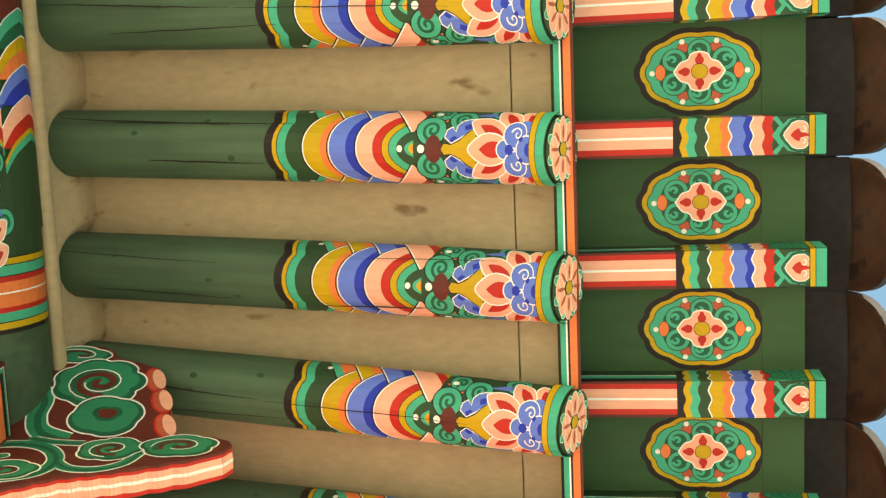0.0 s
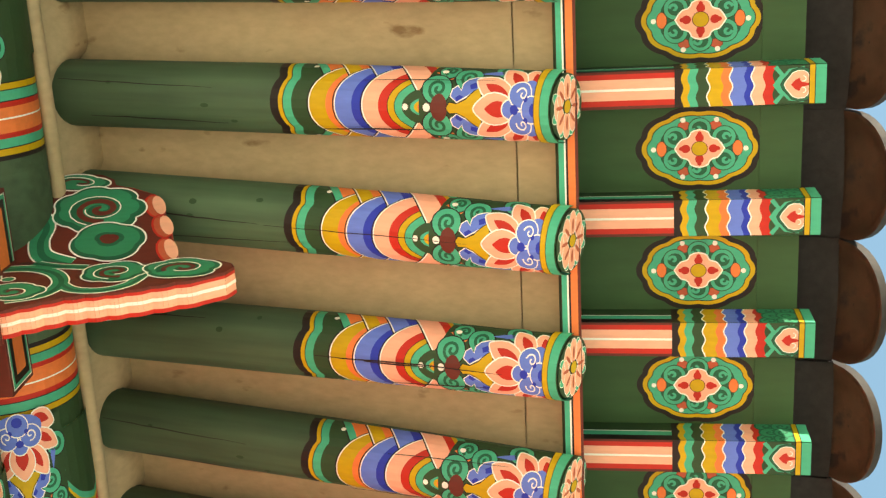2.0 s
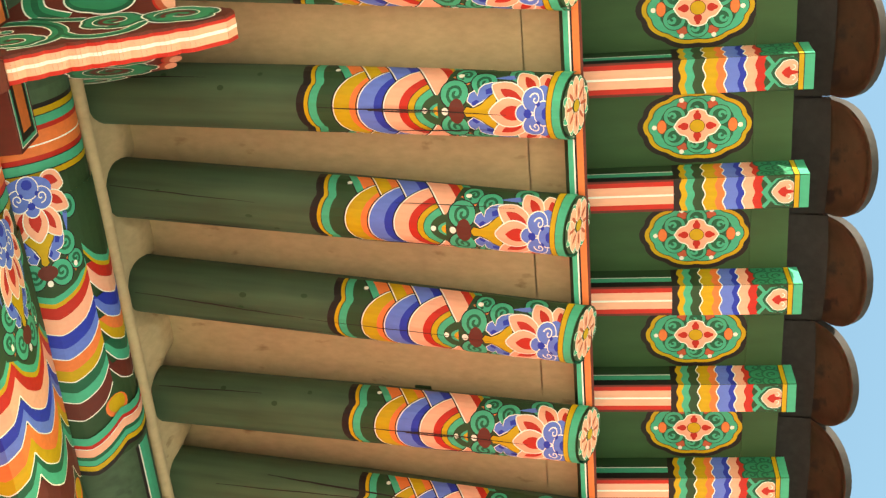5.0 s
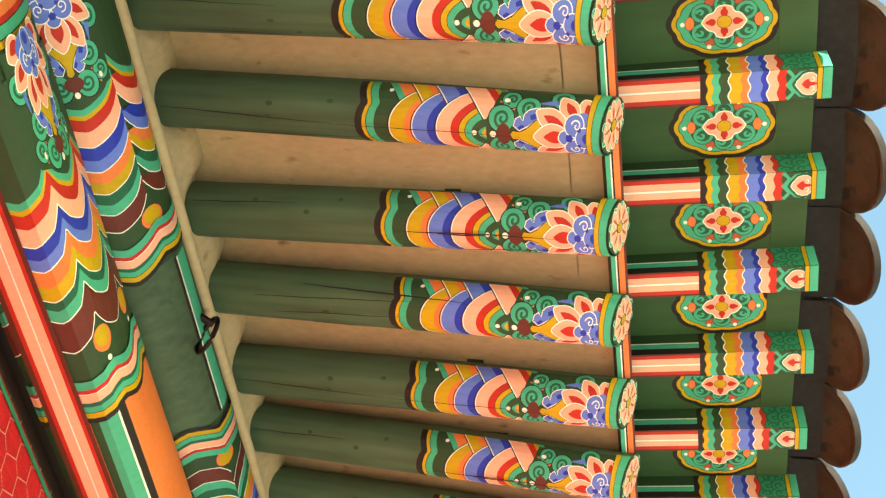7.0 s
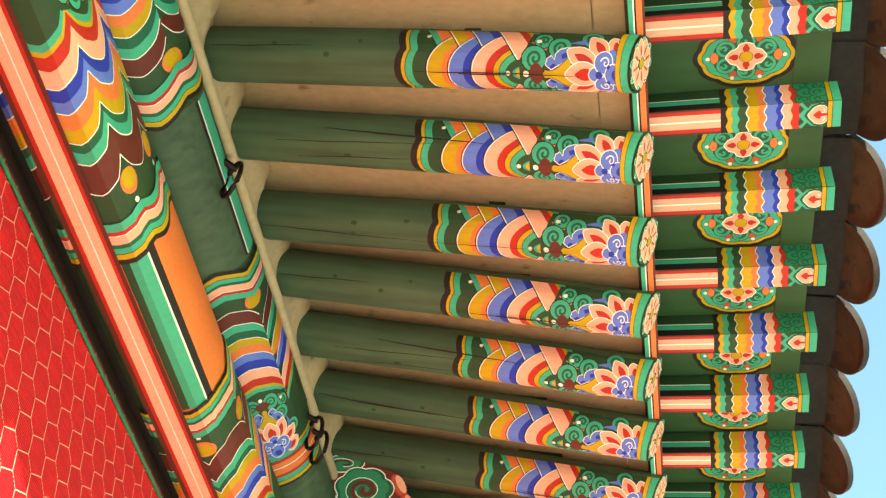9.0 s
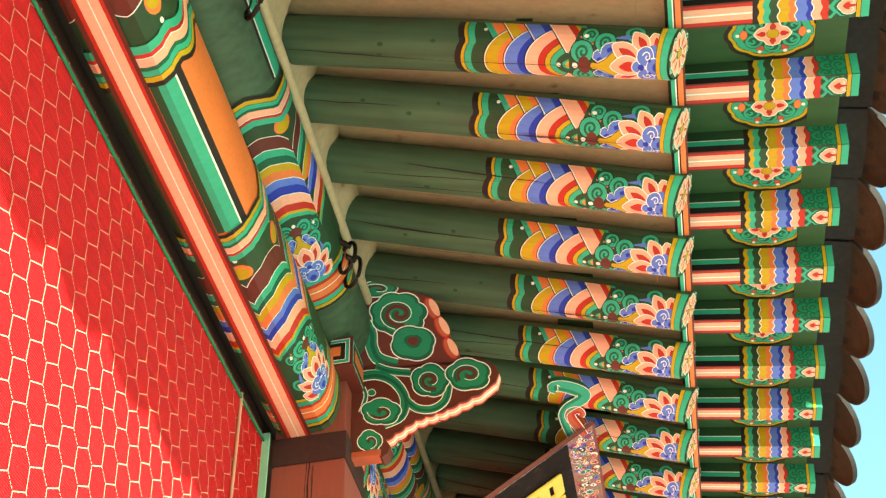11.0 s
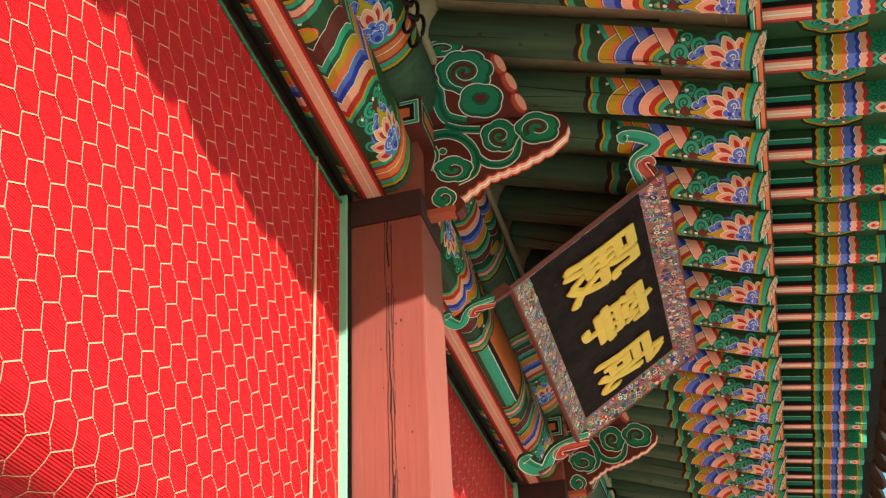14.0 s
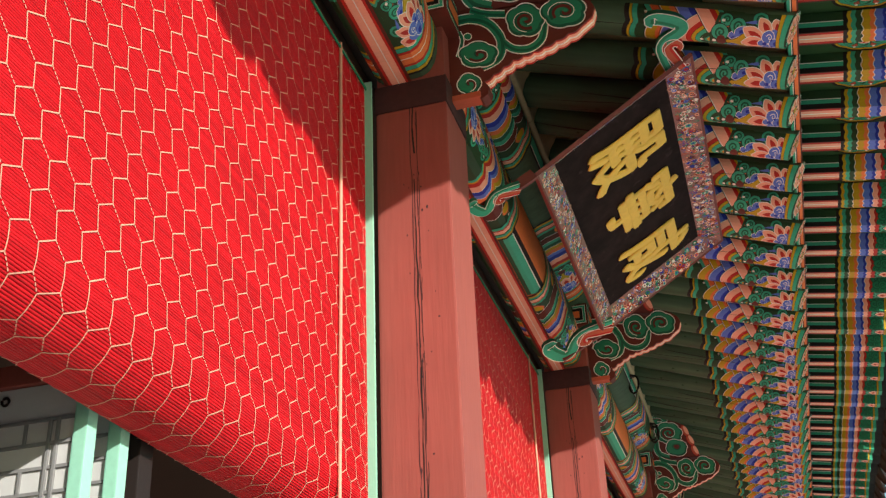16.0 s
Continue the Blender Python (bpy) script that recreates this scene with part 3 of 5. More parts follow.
def medallion():
    c = Coats()
    k = 0.00142
    rings = [(112, 77, "black"), (101, 68, "ochre"), (92.5, 61, "black"), (91, 59.5, "teal"), (75, 47, "forest")]
    for i, (rx, ry, col) in enumerate(rings):
        c.poly(scallop(0, 0, rx * k, ry * k, 10, 0.065, 90), col, 1 + i)
    for a, (x, y) in enumerate(((0, 36), (42, 20), (42, -20), (0, -36), (-42, -20), (-42, 20))):
        r = 21 if x else 20
        way = 1 if x * y > 0 else -1
        c.shape(oval(x * k, y * k, r * k, r * k * 0.94, 0, 20), "teal", 7 + 0.4 * (x == 0), "deep", 0.0022)
        c.shape(oval(x * k, y * k, 13 * k, 12 * k, 0, 16), "forest", 8, "deep", 0.0014)
        c.stroke(spiral((x + (3 if x > 0 else -3)) * k, y * k, 8 * k, 0.8, 0 if x > 0 else math.pi, way, 12, 0.15), 0.0075, "teal", 9)
    for x, y, rx, ry, col in ((66, 0, 9, 14, "orange"), (-66, 0, 9, 14, "orange"), (27, 41, 11, 8, "rust"), (-27, 41, 11, 8, "rust"), (27, -41, 11, 8, "rust"), (-27, -41, 11, 8, "rust")):
        c.shape(oval(x * k, y * k, rx * k, ry * k, 0, 14), col, 6.2, "brown", 0.0014)
    for x, y in ((80, 1), (-80, 1), (29, 51), (-29, 51), (29, -51), (-29, -51)):
        c.poly(oval(x * k, y * k, 4.6 * k, 4.6 * k, 0, 12), "white", 7)
    flower = []
    for i in range(64):
        a = 2 * math.pi * i / 64
        r = 1 / (abs(math.cos(a)) / 46 + abs(math.sin(a)) / 36)
        r *= 1 + 0.16 * abs(math.sin(2 * a)) - 0.16 * math.exp(-((abs(math.sin(2 * a)) - 1) / 0.10) ** 2) - 0.06 * math.exp(-(math.sin(2 * a) / 0.3) ** 2)
        flower.append((r * k * math.cos(a), r * k * math.sin(a)))
    c.shape(flower, "pink", 11, "white", 0.0034)
    for x, y in ((1, 0), (-1, 0), (0, 1), (0, -1)):
        d = 24 if x else 19
        ang = math.atan2(y, x)
        c.poly(oval(x * d * k, y * d * k, 8 * k, 7.5 * k, ang, 12), "red", 13)
        c.poly(oval(x * (d + 7) * k, y * (d + 7) * k, 5 * k, 4 * k, ang, 10), "red", 13.3)
    c.shape(oval(0, 0, 14 * k, 13 * k, 0, 18), "ochre", 14, "brown", 0.0016)
    return c


def boards():
    s = math.tan(radians(SLOPE))
    # plaster between the rafters, with a joint across it
    up = 0.098
    for y0, y1 in ((-1.18, -1.088), (-1.085, 0.12)):
        b = Build()
        n = 60
        rows = []
        for y in [y0 + (y1 - y0) * k / 8 for k in range(9)]:
            z = rise(y, END_Y, END_Z + up, SLOPE)
            rows.append([(X0 + (X1 - X0) * j / (n * 6), y, z) for j in range(n * 6 + 1)])
        b.grid(rows, "plaster")
        b.grid([[(x, y, z + 0.04) for x, y, z in row] for row in rows[::8]], "plaster")
        ob = thing("soffit_plaster", b, "cream plaster filling between the rafters", "soffit", kind="structure")
    # lath over the rafter ends
    c = Build()
    z0 = END_Z + RAD * 0.45
    strips = ((0.0, 0.013, "teal"), (0.013, 0.017, "white"), (0.017, 0.022, "black"), (0.022, 0.039, "orange"), (0.039, 0.046, "brown"))
    for xa, xb in zip(STATIONS, STATIONS[1:]):
        d, x = inset_ends((xa + xb) / 2), (xa + xb) / 2
        c.box((xa, -1.224 + d, z0), (xb, -1.178 + d, 4.60), "deep", 0.0)
        lath = Coats()
        for a, q, col in strips:
            lath.rect(xa, a, xb, q, col, 1)
        c.coats(lath, Flat((0, -1.178 + d, z0), (1, 0, 0), (0, -1, 0), (0, 0, -1)))
        front = Coats()
        front.shape(oval(x, 0.05, 0.10, 0.03, 0, 16), "teal", 1, "black", 0.004)
        front.shape(oval(x, 0.05, 0.05, 0.018, 0, 16), "pink", 3, "red", 0.004)
        c.coats(front, Flat((0, -1.224 + d, z0), (1, 0, 0), (0, 0, 1), (0, -1, 0)))
    thing("eave_lath", c, "green and orange striped lath over the rafter ends", "lath", kind="structure")
    # boards over the flying rafters
    zb = TIP_Z + 0.105 / math.cos(radians(FLY)) + 0.001
    inner = new("eave_board")
    tagged(inner, "dark green eave boards painted with round flower medallions", "eave board", kind="structure")
    med = medallion()
    cy, sy = math.cos(radians(FLY)), math.sin(radians(FLY))
    mesh = None
    for x in [(a + q) / 2 for a, q in zip(STATIONS, STATIONS[1:])]:
        if mesh is None:
            b = Build()
            f = Flat((0, 0, 0), (0, -cy, -sy), (1, 0, 0), (0, sy, -cy))
            y0, y1 = -1.15 + 1.555, -1.703 + 1.555
            o = [(-y0 / cy, -0.16), (-y1 / cy, -0.16), (-y1 / cy, 0.16), (-y0 / cy, 0.16)]
            b.slab(o, f, 0.025, "board_green")
            mesh = b.welded("board")
            flower = Build().coats(med, f).mesh("medallion")
        ob = new("board", mesh)
        md = new("medallion", flower)
        md.parent = ob
        ob.parent = inner
        ob.matrix_world = pose(x, -1.555 + 0.55 * inset(x) + 0.003, rise(-1.555, TIP_Y, zb, FLY))
    e = Build()
    ring = [(y, rise(y, TIP_Y, zb - 0.003, FLY) + up) for y, up in ((-1.797, 0), (-1.697, 0), (-1.697, 0.06), (-1.797, 0.06))]
    e.grid([[(x, y + inset(x), z) for y, z in ring] for x in STATIONS], "board_green", closed=True, smooth=False)
    thing("eave_fascia", e, "plain green board along the eave's edge", "fascia", kind="structure")


boards()


# ---- roof tiles ----
def roof():
    zt, wide = 4.680, 0.3425
    sl = 0.30
    pan = Build()
    rows = []
    for y in (0, 0.16, 0.32):
        rows.append([(-0.1705 + 0.341 * k / 10, y, y * sl - 0.014 * math.cos(math.pi * (k / 10 - 0.5)) + 0.0) for k in range(11)])
    pan.grid(rows, "clay")
    pan.grid([[(x, y, z + 0.018) for x, y, z in r] for r in rows], "clay")
    pan.face([rows[0][k] for k in range(11)] + [(x, y, z + 0.018) for x, y, z in reversed(rows[0])], "clay")
    first = thing("eave_tile", pan, "dark grey curved pan tile ending in a hanging lobed plate", "roof tile", "pan tiles along the eave")
    drip = Build()
    # hanging plate: a broad lobe, dished, with a raised rim, leaning out
    tilt = radians(24)
    fn = Flat((0, 0, 0), (1, 0, 0), (0, math.sin(tilt), math.cos(tilt)), (0, math.cos(tilt), -math.sin(tilt)))
    rim = [(0.168, 0.022)] + [(0.168 * math.cos(g) * (1 + 0.03 * math.sin(g)), -0.004 - 0.158 * math.sin(g) ** 0.85) for g in (math.pi * i / 20 for i in range(21))] + [(-0.168, 0.022)]
    rings = []
    for f, h in ((1.0, -0.024), (1.0, 0.0), (0.93, 0.002), (0.86, -0.007), (0.6, -0.012), (0.3, -0.014), (0.02, -0.014)):
        rings.append([fn(x * f, -0.05 + (y + 0.05) * f, h + (0.0035 * noise.noise((x * f * 22, y * f * 22, 4.0)) if f < 0.9 else 0)) for x, y in rim])
    drip.grid(rings[:2], "clay", closed=True)
    drip.grid(rings[1:], "clay_brown", closed=True, smooth=True)
    drip.face([fn(x, y, -0.024) for x, y in rim], "clay")
    part("drip_plate", drip, first, "brown lobed drip plate")
    rnd = random.Random(8)
    yt = -1.934
    tiles = range(-5, 43)
    for i in tiles:
        x = 0.065 + wide * (i + 0.5)
        m = pose(x + rnd.uniform(-0.006, 0.006), yt + inset(x) + rnd.uniform(-0.008, 0.008), zt + rnd.uniform(-0.006, 0.006), 0, rnd.uniform(-0.8, 0.8), rnd.uniform(-0.6, 0.6))
        if i == tiles[0]:
            first.matrix_world = m
        else:
            copy_thing(first, m)
    cover = Build()
    rows = []
    for y in (0.0, 0.35, 0.7):
        rows.append([(0.075 * math.cos(math.pi * k / 8), y, y * sl + 0.075 * math.sin(math.pi * k / 8)) for k in range(9)])
    cover.grid(rows, "clay")
    cover.face(rows[0], "clay")
    cov = thing("cover_tile", cover, "grey half-round cover tile over the joint of two pan tiles", "roof tile", "cover tiles along the eave")
    for i in tiles:
        x = 0.065 + wide * i
        m = pose(x, yt + 0.02 + inset(x), zt + 0.03, 0, 0, 0)
        if i == tiles[0]:
            cov.matrix_world = m
        else:
            copy_thing(cov, m)
    bed = Build()
    ring = [(yt + 0.05, zt + 0.035), (yt + 0.4, zt + 0.035), (yt + 0.4, zt + 0.05), (yt + 0.05, zt + 0.05)]
    bed.grid([[(x, y + inset(x), z) for y, z in ring] for x in STATIONS], "clay", closed=True, smooth=False)
    thing("tile_bed", bed, "dark clay bed under the eave tiles", "tile bed", kind="structure")
    deck = Build()
    p = [(X0, -1.68, 4.74), (X1, -1.68, 4.74), (X1, 2.6, 6.9), (X0, 2.6, 6.9), (X1, 7.0, 4.74), (X0, 7.0, 4.74)]
    for q in ((0, 1, 2, 3), (3, 2, 4, 5)):
        deck.face([p[k] for k in q], "clay")
        deck.face([(p[k][0], p[k][1], p[k][2] + 0.14) for k in q], "clay")
    deck.face([p[0], p[1], (X1, -1.68, 4.88), (X0, -1.68, 4.88)], "clay")
    thing("roof", deck, "dark grey tiled roof slopes over the hall", "roof", kind="structure")


roof()
# ---- columns and beams ----
CW = 0.14                          # half width of a column
CY0, CY1, CTOP = 0.165, 0.445, 4.06


def columns():
    b = Build()
    b.box((-CW, CY0, 0.42), (CW, CY1, CTOP - 0.13), "column_red", 0.008)
    b.box((-CW + 0.004, CY0 + 0.004, CTOP - 0.13), (CW - 0.004, CY1 - 0.004, 4.75), "column_red", 0.006)
    first = thing("column", b, "square timber column painted dull red, cracked down its face", "column", "columns of the hall front")
    cap = Build().box((-CW - 0.003, CY0 - 0.003, CTOP - 0.125), (CW + 0.003, CY1 + 0.003, CTOP - 0.005), "cap_dark", 0.003)
    part("cap_band", cap, first, "dark brown painted band")
    crack = Build()
    rnd = random.Random(3)
    c = Coats()
    for y0, width, col, start in ((0.300, 0.0055, "black", 0.5), (0.311, 0.003, "cap_dark", 0.9), (0.290, 0.003, "cap_dark", 0.5), (0.286, 0.002, "black", 2.0)):
        z, yy = start, y0
        while z < CTOP - 0.16:
            nz = z + rnd.uniform(0.03, 0.12)
            ny = y0 + rnd.uniform(-0.003, 0.003)
            if rnd.random() < 0.86:
                c.stroke([(yy, z), ((yy + ny) / 2 + rnd.uniform(-0.001, 0.001), (z + nz) / 2), (ny, nz)], width * rnd.uniform(0.4, 1.3), col, 1 + (col == "black"))
            z, yy = nz, ny
    for k in range(60):
        z, yy = rnd.uniform(0.5, 3.8), rnd.gauss(0.285, 0.02)
        c.poly(oval(yy, z, rnd.uniform(0.001, 0.004), rnd.uniform(0.002, 0.010), 0, 7), "cap_dark", 0.5 + k * 0.01)
    crack.coats(c, Flat((-CW - 0.0005, 0, 0), (0, 1, 0), (0, 0, 1), (-1, 0, 0)))
    part("crack", crack, first, "long dark drying crack")
    for k, x in enumerate(COLS):
        m = pose(x, 0, 0)
        if k == 0:
            first.matrix_world = m
        else:
            copy_thing(first, m)


columns()

LINTEL = [(0.446, 4.16), (0.443, 4.12), (0.434, 4.088), (0.415, 4.072), (0.37, 4.068), (0.30, 4.068), (0.255, 4.072), (0.225, 4.090), (0.205, 4.125), (0.194, 4.17), (0.190, 4.22), (0.191, 4.27), (0.196, 4.32), (0.206, 4.365), (0.228, 4.40)]
PURLIN = [(0.250 - 0.172 * math.sin(radians(a)), 4.592 - 0.172 * math.cos(radians(a))) for a in range(0, 141, 10)]
TIE = [(0.30, 4.336), (0.255, 4.336), (0.247, 4.345), (0.245, 4.43), (0.252, 4.445)]


def beam_coats(vmin, vmax, k, rows, border, centre, w, stagger, off):
    """Painted ends, u from a column's axis into the bay; k stretches and off shifts them, rows and border say where the scales
    end; the lotus and one line of scales lie on centre, the next lines w apart and set back by stagger."""
    c = Coats()
    vs = [vmin + (vmax - vmin) * i / 24 for i in range(25)]

    def line(u, amp=0.0):
        return [(u + amp * abs(math.cos(math.pi * (v - centre) / w)) - stagger * min(1, abs(v - centre) / w) * (amp > 0), v) for v in vs]

    ends = [(0.13, "body"), (0.165, "black"), (0.175, "ochre"), (0.193, "teal"), (0.216, "red"), (0.228, "orange"), (0.288, "red"), (0.302, "teal"), (0.328, "ochre"), (0.345, "deep"), (border, None)]
    for (a, col), (b, _) in zip(ends, ends[1:]):
        c.strip(line(a), line(b), col, 1)
    c.stroke(line(0.262), 0.004, "white", 2)
    for a in (0.175, 0.193, 0.302, 0.328, 0.345):
        c.stroke(line(a), 0.0025, "black", 2)
    lines = range(math.floor((vmin - centre) / w) - 1, math.ceil((vmax - centre) / w) + 2)

    def lobe(a, b, j):
        cv, b = centre + w * j, b - stagger * (j % 2)
        return [(a, cv - w * 0.5)] + [(b - 0.072 * (1 - math.cos(math.pi / 2 * q / 9) ** 0.8) - 0.0035 * abs(math.sin(math.pi * q / 6)), cv + w * 0.5 * q / 9) for q in range(-9, 10)] + [(a, cv + w * 0.5)]

    # rows of scales, the one farthest from the column undermost
    for r, (dark, col, a, b, d) in reversed(list(enumerate(rows))):
        coat = 16 - 2.6 * r
        for j in lines:
            tip, g = lobe(a, b, j), 0.3 * (j % 2)
            c.poly(tip, col, coat + g)
            c.stroke(tip[1:-1], 0.0030, "white", coat + 0.7 + g)
            c.poly(lobe(a, b - d, j), dark, coat + 1.3 + g)
    b0 = rows[0][3]
    for j in lines:
        g = 0.25 * (j % 2)
        c.poly(lobe(0.40, b0 - 0.078, j), "ochre", 18.2 + g)
        c.poly(lobe(0.40, b0 - 0.090, j), "teal", 18.8 + g)
        c.poly(lobe(0.40, b0 - 0.108, j), "deep", 19.4 + g)
    last = rows[-1][3]
    for j in lines:
        cv = centre + w * (j + 0.5)
        c.poly(oval(last - 0.004, cv, 0.034, w * 0.20, 0, 14), "orange", 3)
        c.poly(oval(last - 0.010, cv, 0.026, w * 0.15, 0, 12), "ochre", 4)
        c.poly(oval(last + 0.050, cv, 0.008, 0.008, 0, 10), "white", 4)
    # lotus heads with scrolls, on the scales
    for j in lines:
        if j % 2 == 0:
            c.add(LOTUS, lambda x, y, hv=centre + w * j: (0.350 + (957 - x) * 0.00136, hv + (y - 268) * 0.00112), 20)
    # the wavy border of the middle field
    wav = [(-0.118, "teal"), (-0.095, "red"), (-0.083, "pink"), (-0.058, "forest"), (-0.047, "teal"), (-0.030, "ochre"), (-0.014, "black"), (0.0, None)]
    for (a, col), (b, _) in zip(wav, wav[1:]):
        c.strip(line(border + a, 0.028), line(border + b, 0.028), col, 17)
    c.stroke(line(border - 0.083, 0.028), 0.0022, "white", 18)
    c.stroke(line(border - 0.030, 0.028), 0.0018, "black", 18)
    out = Coats()
    out.add(c, lambda u, v: (0.13 + off + (u - 0.13) * k, v))
    return out


ROWS_L = [("red", "pink", 0.60, 0.764, 0.045), ("navy", "blue", 0.70, 0.826, 0.030), ("orange", "ochre", 0.76, 0.903, 0.036), ("forest", "teal", 0.83, 0.959, 0.032), ("brown", "brown", 0.90, 1.042, 0.03)]
ROWS_P = [("red", "pink", 0.60, 0.765, 0.045), ("navy", "blue", 0.70, 0.838, 0.034), ("orange", "ochre", 0.76, 0.905, 0.032), ("forest", "teal", 0.83, 0.970, 0.032), ("brown", "brown", 0.90, 1.025, 0.03)]
BEAMS = {
    "lintel": (LINTEL, "orange", ROWS_L, 1.212, "painted lintel beam with a pink and red underside stripe", 0.415, 0.175, 0.0),
    "purlin": (PURLIN, "body", ROWS_P, 1.170, "round painted purlin with lotus and scale ends", 0.068, 0.205, 0.042),
    "tie_beam": (TIE, "body", ROWS_P, 1.150, "narrow painted tie beam under the purlin", 0.0, 0.19, 0.0),
}


def make_beam(which, span, k0, k1, off):
    """One bay's beam from column axis to column axis, with two painted ends."""
    prof, base, rows, border, label, centre, w, stagger = BEAMS[which]
    b = Build()
    b.grid([[(x, y, z) for y, z in prof] for x in (0.0, span)], base, smooth=True)
    f0 = Bent(prof, lambda u, y, z: (u, y, z), flip=-1)
    f1 = Bent(prof, lambda u, y, z: (span - u, y, z), flip=-1)
    s = f0.s
    lo, hi = s[0], s[-1]
    ends = [0.13 + (border + 0.01 - 0.13) * k0, 0.13 + off + (border + 0.01 - 0.13) * k1]
    m = Coats()
    if which == "lintel":
        for a, q, col in ((s[0], 0.058, "teal"), (0.058, 0.064, "white"), (0.064, 0.112, "deep"), (s[5], 0.236, "deep"), (0.236, 0.292, "teal"), (0.292, 0.299, "white"), (0.299, 0.325, "black")):
            m.rect(ends[0], a, span - ends[1], q, col, 1)
    elif which == "purlin":
        for a, q, col in ((s[6] + 0.020, s[7] + 0.003, "black"), (s[7] + 0.003, s[7] + 0.010, "white"), (s[7] + 0.010, s[9] + 0.010, "teal")):
            m.rect(ends[0], a, span - ends[1], q, col, 1)
    b.coats(m, f0)
    ob = thing(which, b, label, "beam", which.replace("_", " ") + "s of the hall front")
    for f, k, o in ((f0, k0, 0.0), (f1, k1, off)):
        e = Build()
        if which == "tie_beam":
            c = Coats()
            seq = [(0.13, "body"), (0.175, "ochre"), (0.193, "teal"), (0.228, "orange"), (0.29, "teal"), (0.345, "deep"), (0.60, "red"), (0.66, "pink"), (0.75, "blue"), (0.82, "ochre"), (0.89, "teal"), (0.955, "brown"), (1.01, "deep"), (1.06, "pink"), (1.09, "teal"), (1.12, "ochre"), (1.135, "black"), (1.15, None)]
            for (a, col), (q, _) in zip(seq, seq[1:]):
                c.rect(0.13 + (a - 0.13) * k, lo, 0.13 + (q - 0.13) * k, hi, col, 1)
                c.rect(0.13 + (a - 0.13) * k, lo, 0.134 + (a - 0.13) * k, hi, "white", 2)
        else:
            mid, wide = (0.335, 0.22) if which == "lintel" and f is f1 else (centre, w)
            c = beam_coats(lo, hi, k, rows, border, mid, wide, stagger, o)
        e.coats(c, f, (0.0, span / 2 + 0.2, lo + 1e-4, hi - 1e-4))
        part("painted_end", e, ob, "lotus, scrolls and rows of coloured scales")
    if which == "lintel":
        e = Build()
        st = Coats()
        v0, v1 = s[3] + 0.014, s[5] + 0.002
        w = v1 - v0
        for a, q, col in ((0, 0.13, "brown"), (0.13, 0.24, "red"), (0.24, 0.78, "pink"), (0.78, 0.88, "red"), (0.88, 1.0, "brown")):
            st.rect(0.14, v0 + a * w, span - 0.14, v0 + q * w, col, 42)
        st.rect(0.14, v0 + 0.50 * w, span - 0.14, v0 + 0.535 * w, "white", 43)
        e.coats(st, f0)
        part("underside_stripe", e, ob, "pink stripe between dark red edges")
    return ob


def beams():
    for which in BEAMS:
        plain = None
        for k in range(len(COLS) - 1):
            span = COLS[k + 1] - COLS[k]
            if k == 1:
                first, far = {"lintel": (1.16, 0.0), "purlin": (1.03, 0.25), "tie_beam": (1.1, 0.2)}[which]
                make_beam(which, span, first, 1.0, far).matrix_world = pose(COLS[k], 0, 0)
            elif plain is None:
                plain = make_beam(which, 3.115, 1.0, 1.0, 0.13 if which == "purlin" else 0.0)
                plain.matrix_world = pose(COLS[k], 0, 0)
            else:
                copy_thing(plain, pose(COLS[k], 0, 0))
    # plaster strip closing the rafters' roots against the purlin
    b = Build()
    n = int((X1 - X0) / 0.02)
    tan = math.tan(radians(SLOPE))
    rows = [[] for _ in range(12)]
    for j in range(n + 1):
        x = X0 + (X1 - X0) * j / n
        ph = (((x + 0.049) / PITCH + 0.5) % 1.0 - 0.5) * PITCH
        low = math.sqrt(max(0.0, 1 - (ph / 0.094) ** 2))
        yt = 0.040 + 0.046 * low + 0.003 * noise.noise((x * 7, 0.5, 0.3))
        zt = END_Z + (yt - END_Y) * tan + 0.015 - (0.015 + RAD * 0.96) * low
        yc, zc = 0.088, 4.712 + 0.05 * (1 - low)
        for k in range(11):
            f = k / 10
            wob = 0.003 * noise.noise((x * 9, f * 3, 1.3))
            rows[k].append((x, 0.104 * (1 - f) ** 2 + 2 * yc * f * (1 - f) + yt * f * f + wob, 4.690 * (1 - f) ** 2 + 2 * zc * f * (1 - f) + zt * f * f))
        rows[11].append((x, yt - 0.016, zt + 0.11))
    b.grid(rows, "plaster")
    thing("plaster_strip", b, "cream plaster sealing the rafter roots over the purlin", "plaster", kind="structure")
    bead = Build()
    bead.grid([[(x, 0.080 + 0.019 * math.cos(a) + 0.002 * noise.noise((x * 3, 0.7, a)), 4.678 + 0.024 * math.sin(a)) for a in [2 * math.pi * k / 10 for k in range(10)]] for x in [X0 + (X1 - X0) * j / 200 for j in range(201)]], "plaster", closed=True)
    thing("plaster_bead", bead, "narrow cream bead between the purlin and the plaster", "trim", kind="structure")
    ring = Build()
    ring.tube([(0.052 * math.sin(2 * math.pi * k / 24), -0.020, -0.062 + 0.068 * math.cos(2 * math.pi * k / 24)) for k in range(25)], 0.008, "iron", 8)
    ring.tube([(0, 0.02, 0.004), (0, -0.03, 0.004)], 0.012, "iron", 6)
    first = None
    for k in range(1, len(COLS) - 1):
        for dx in (1.47, 2.62, 2.70):
            m = pose(COLS[k] + dx, 0.070, 4.575, 0, 0, 48)
            if first is None:
                first = thing("iron_ring", ring, "black iron ring hanging from the purlin", "ring", "iron rings on the purlin", at=m)
            else:
                copy_thing(first, m)


beams()


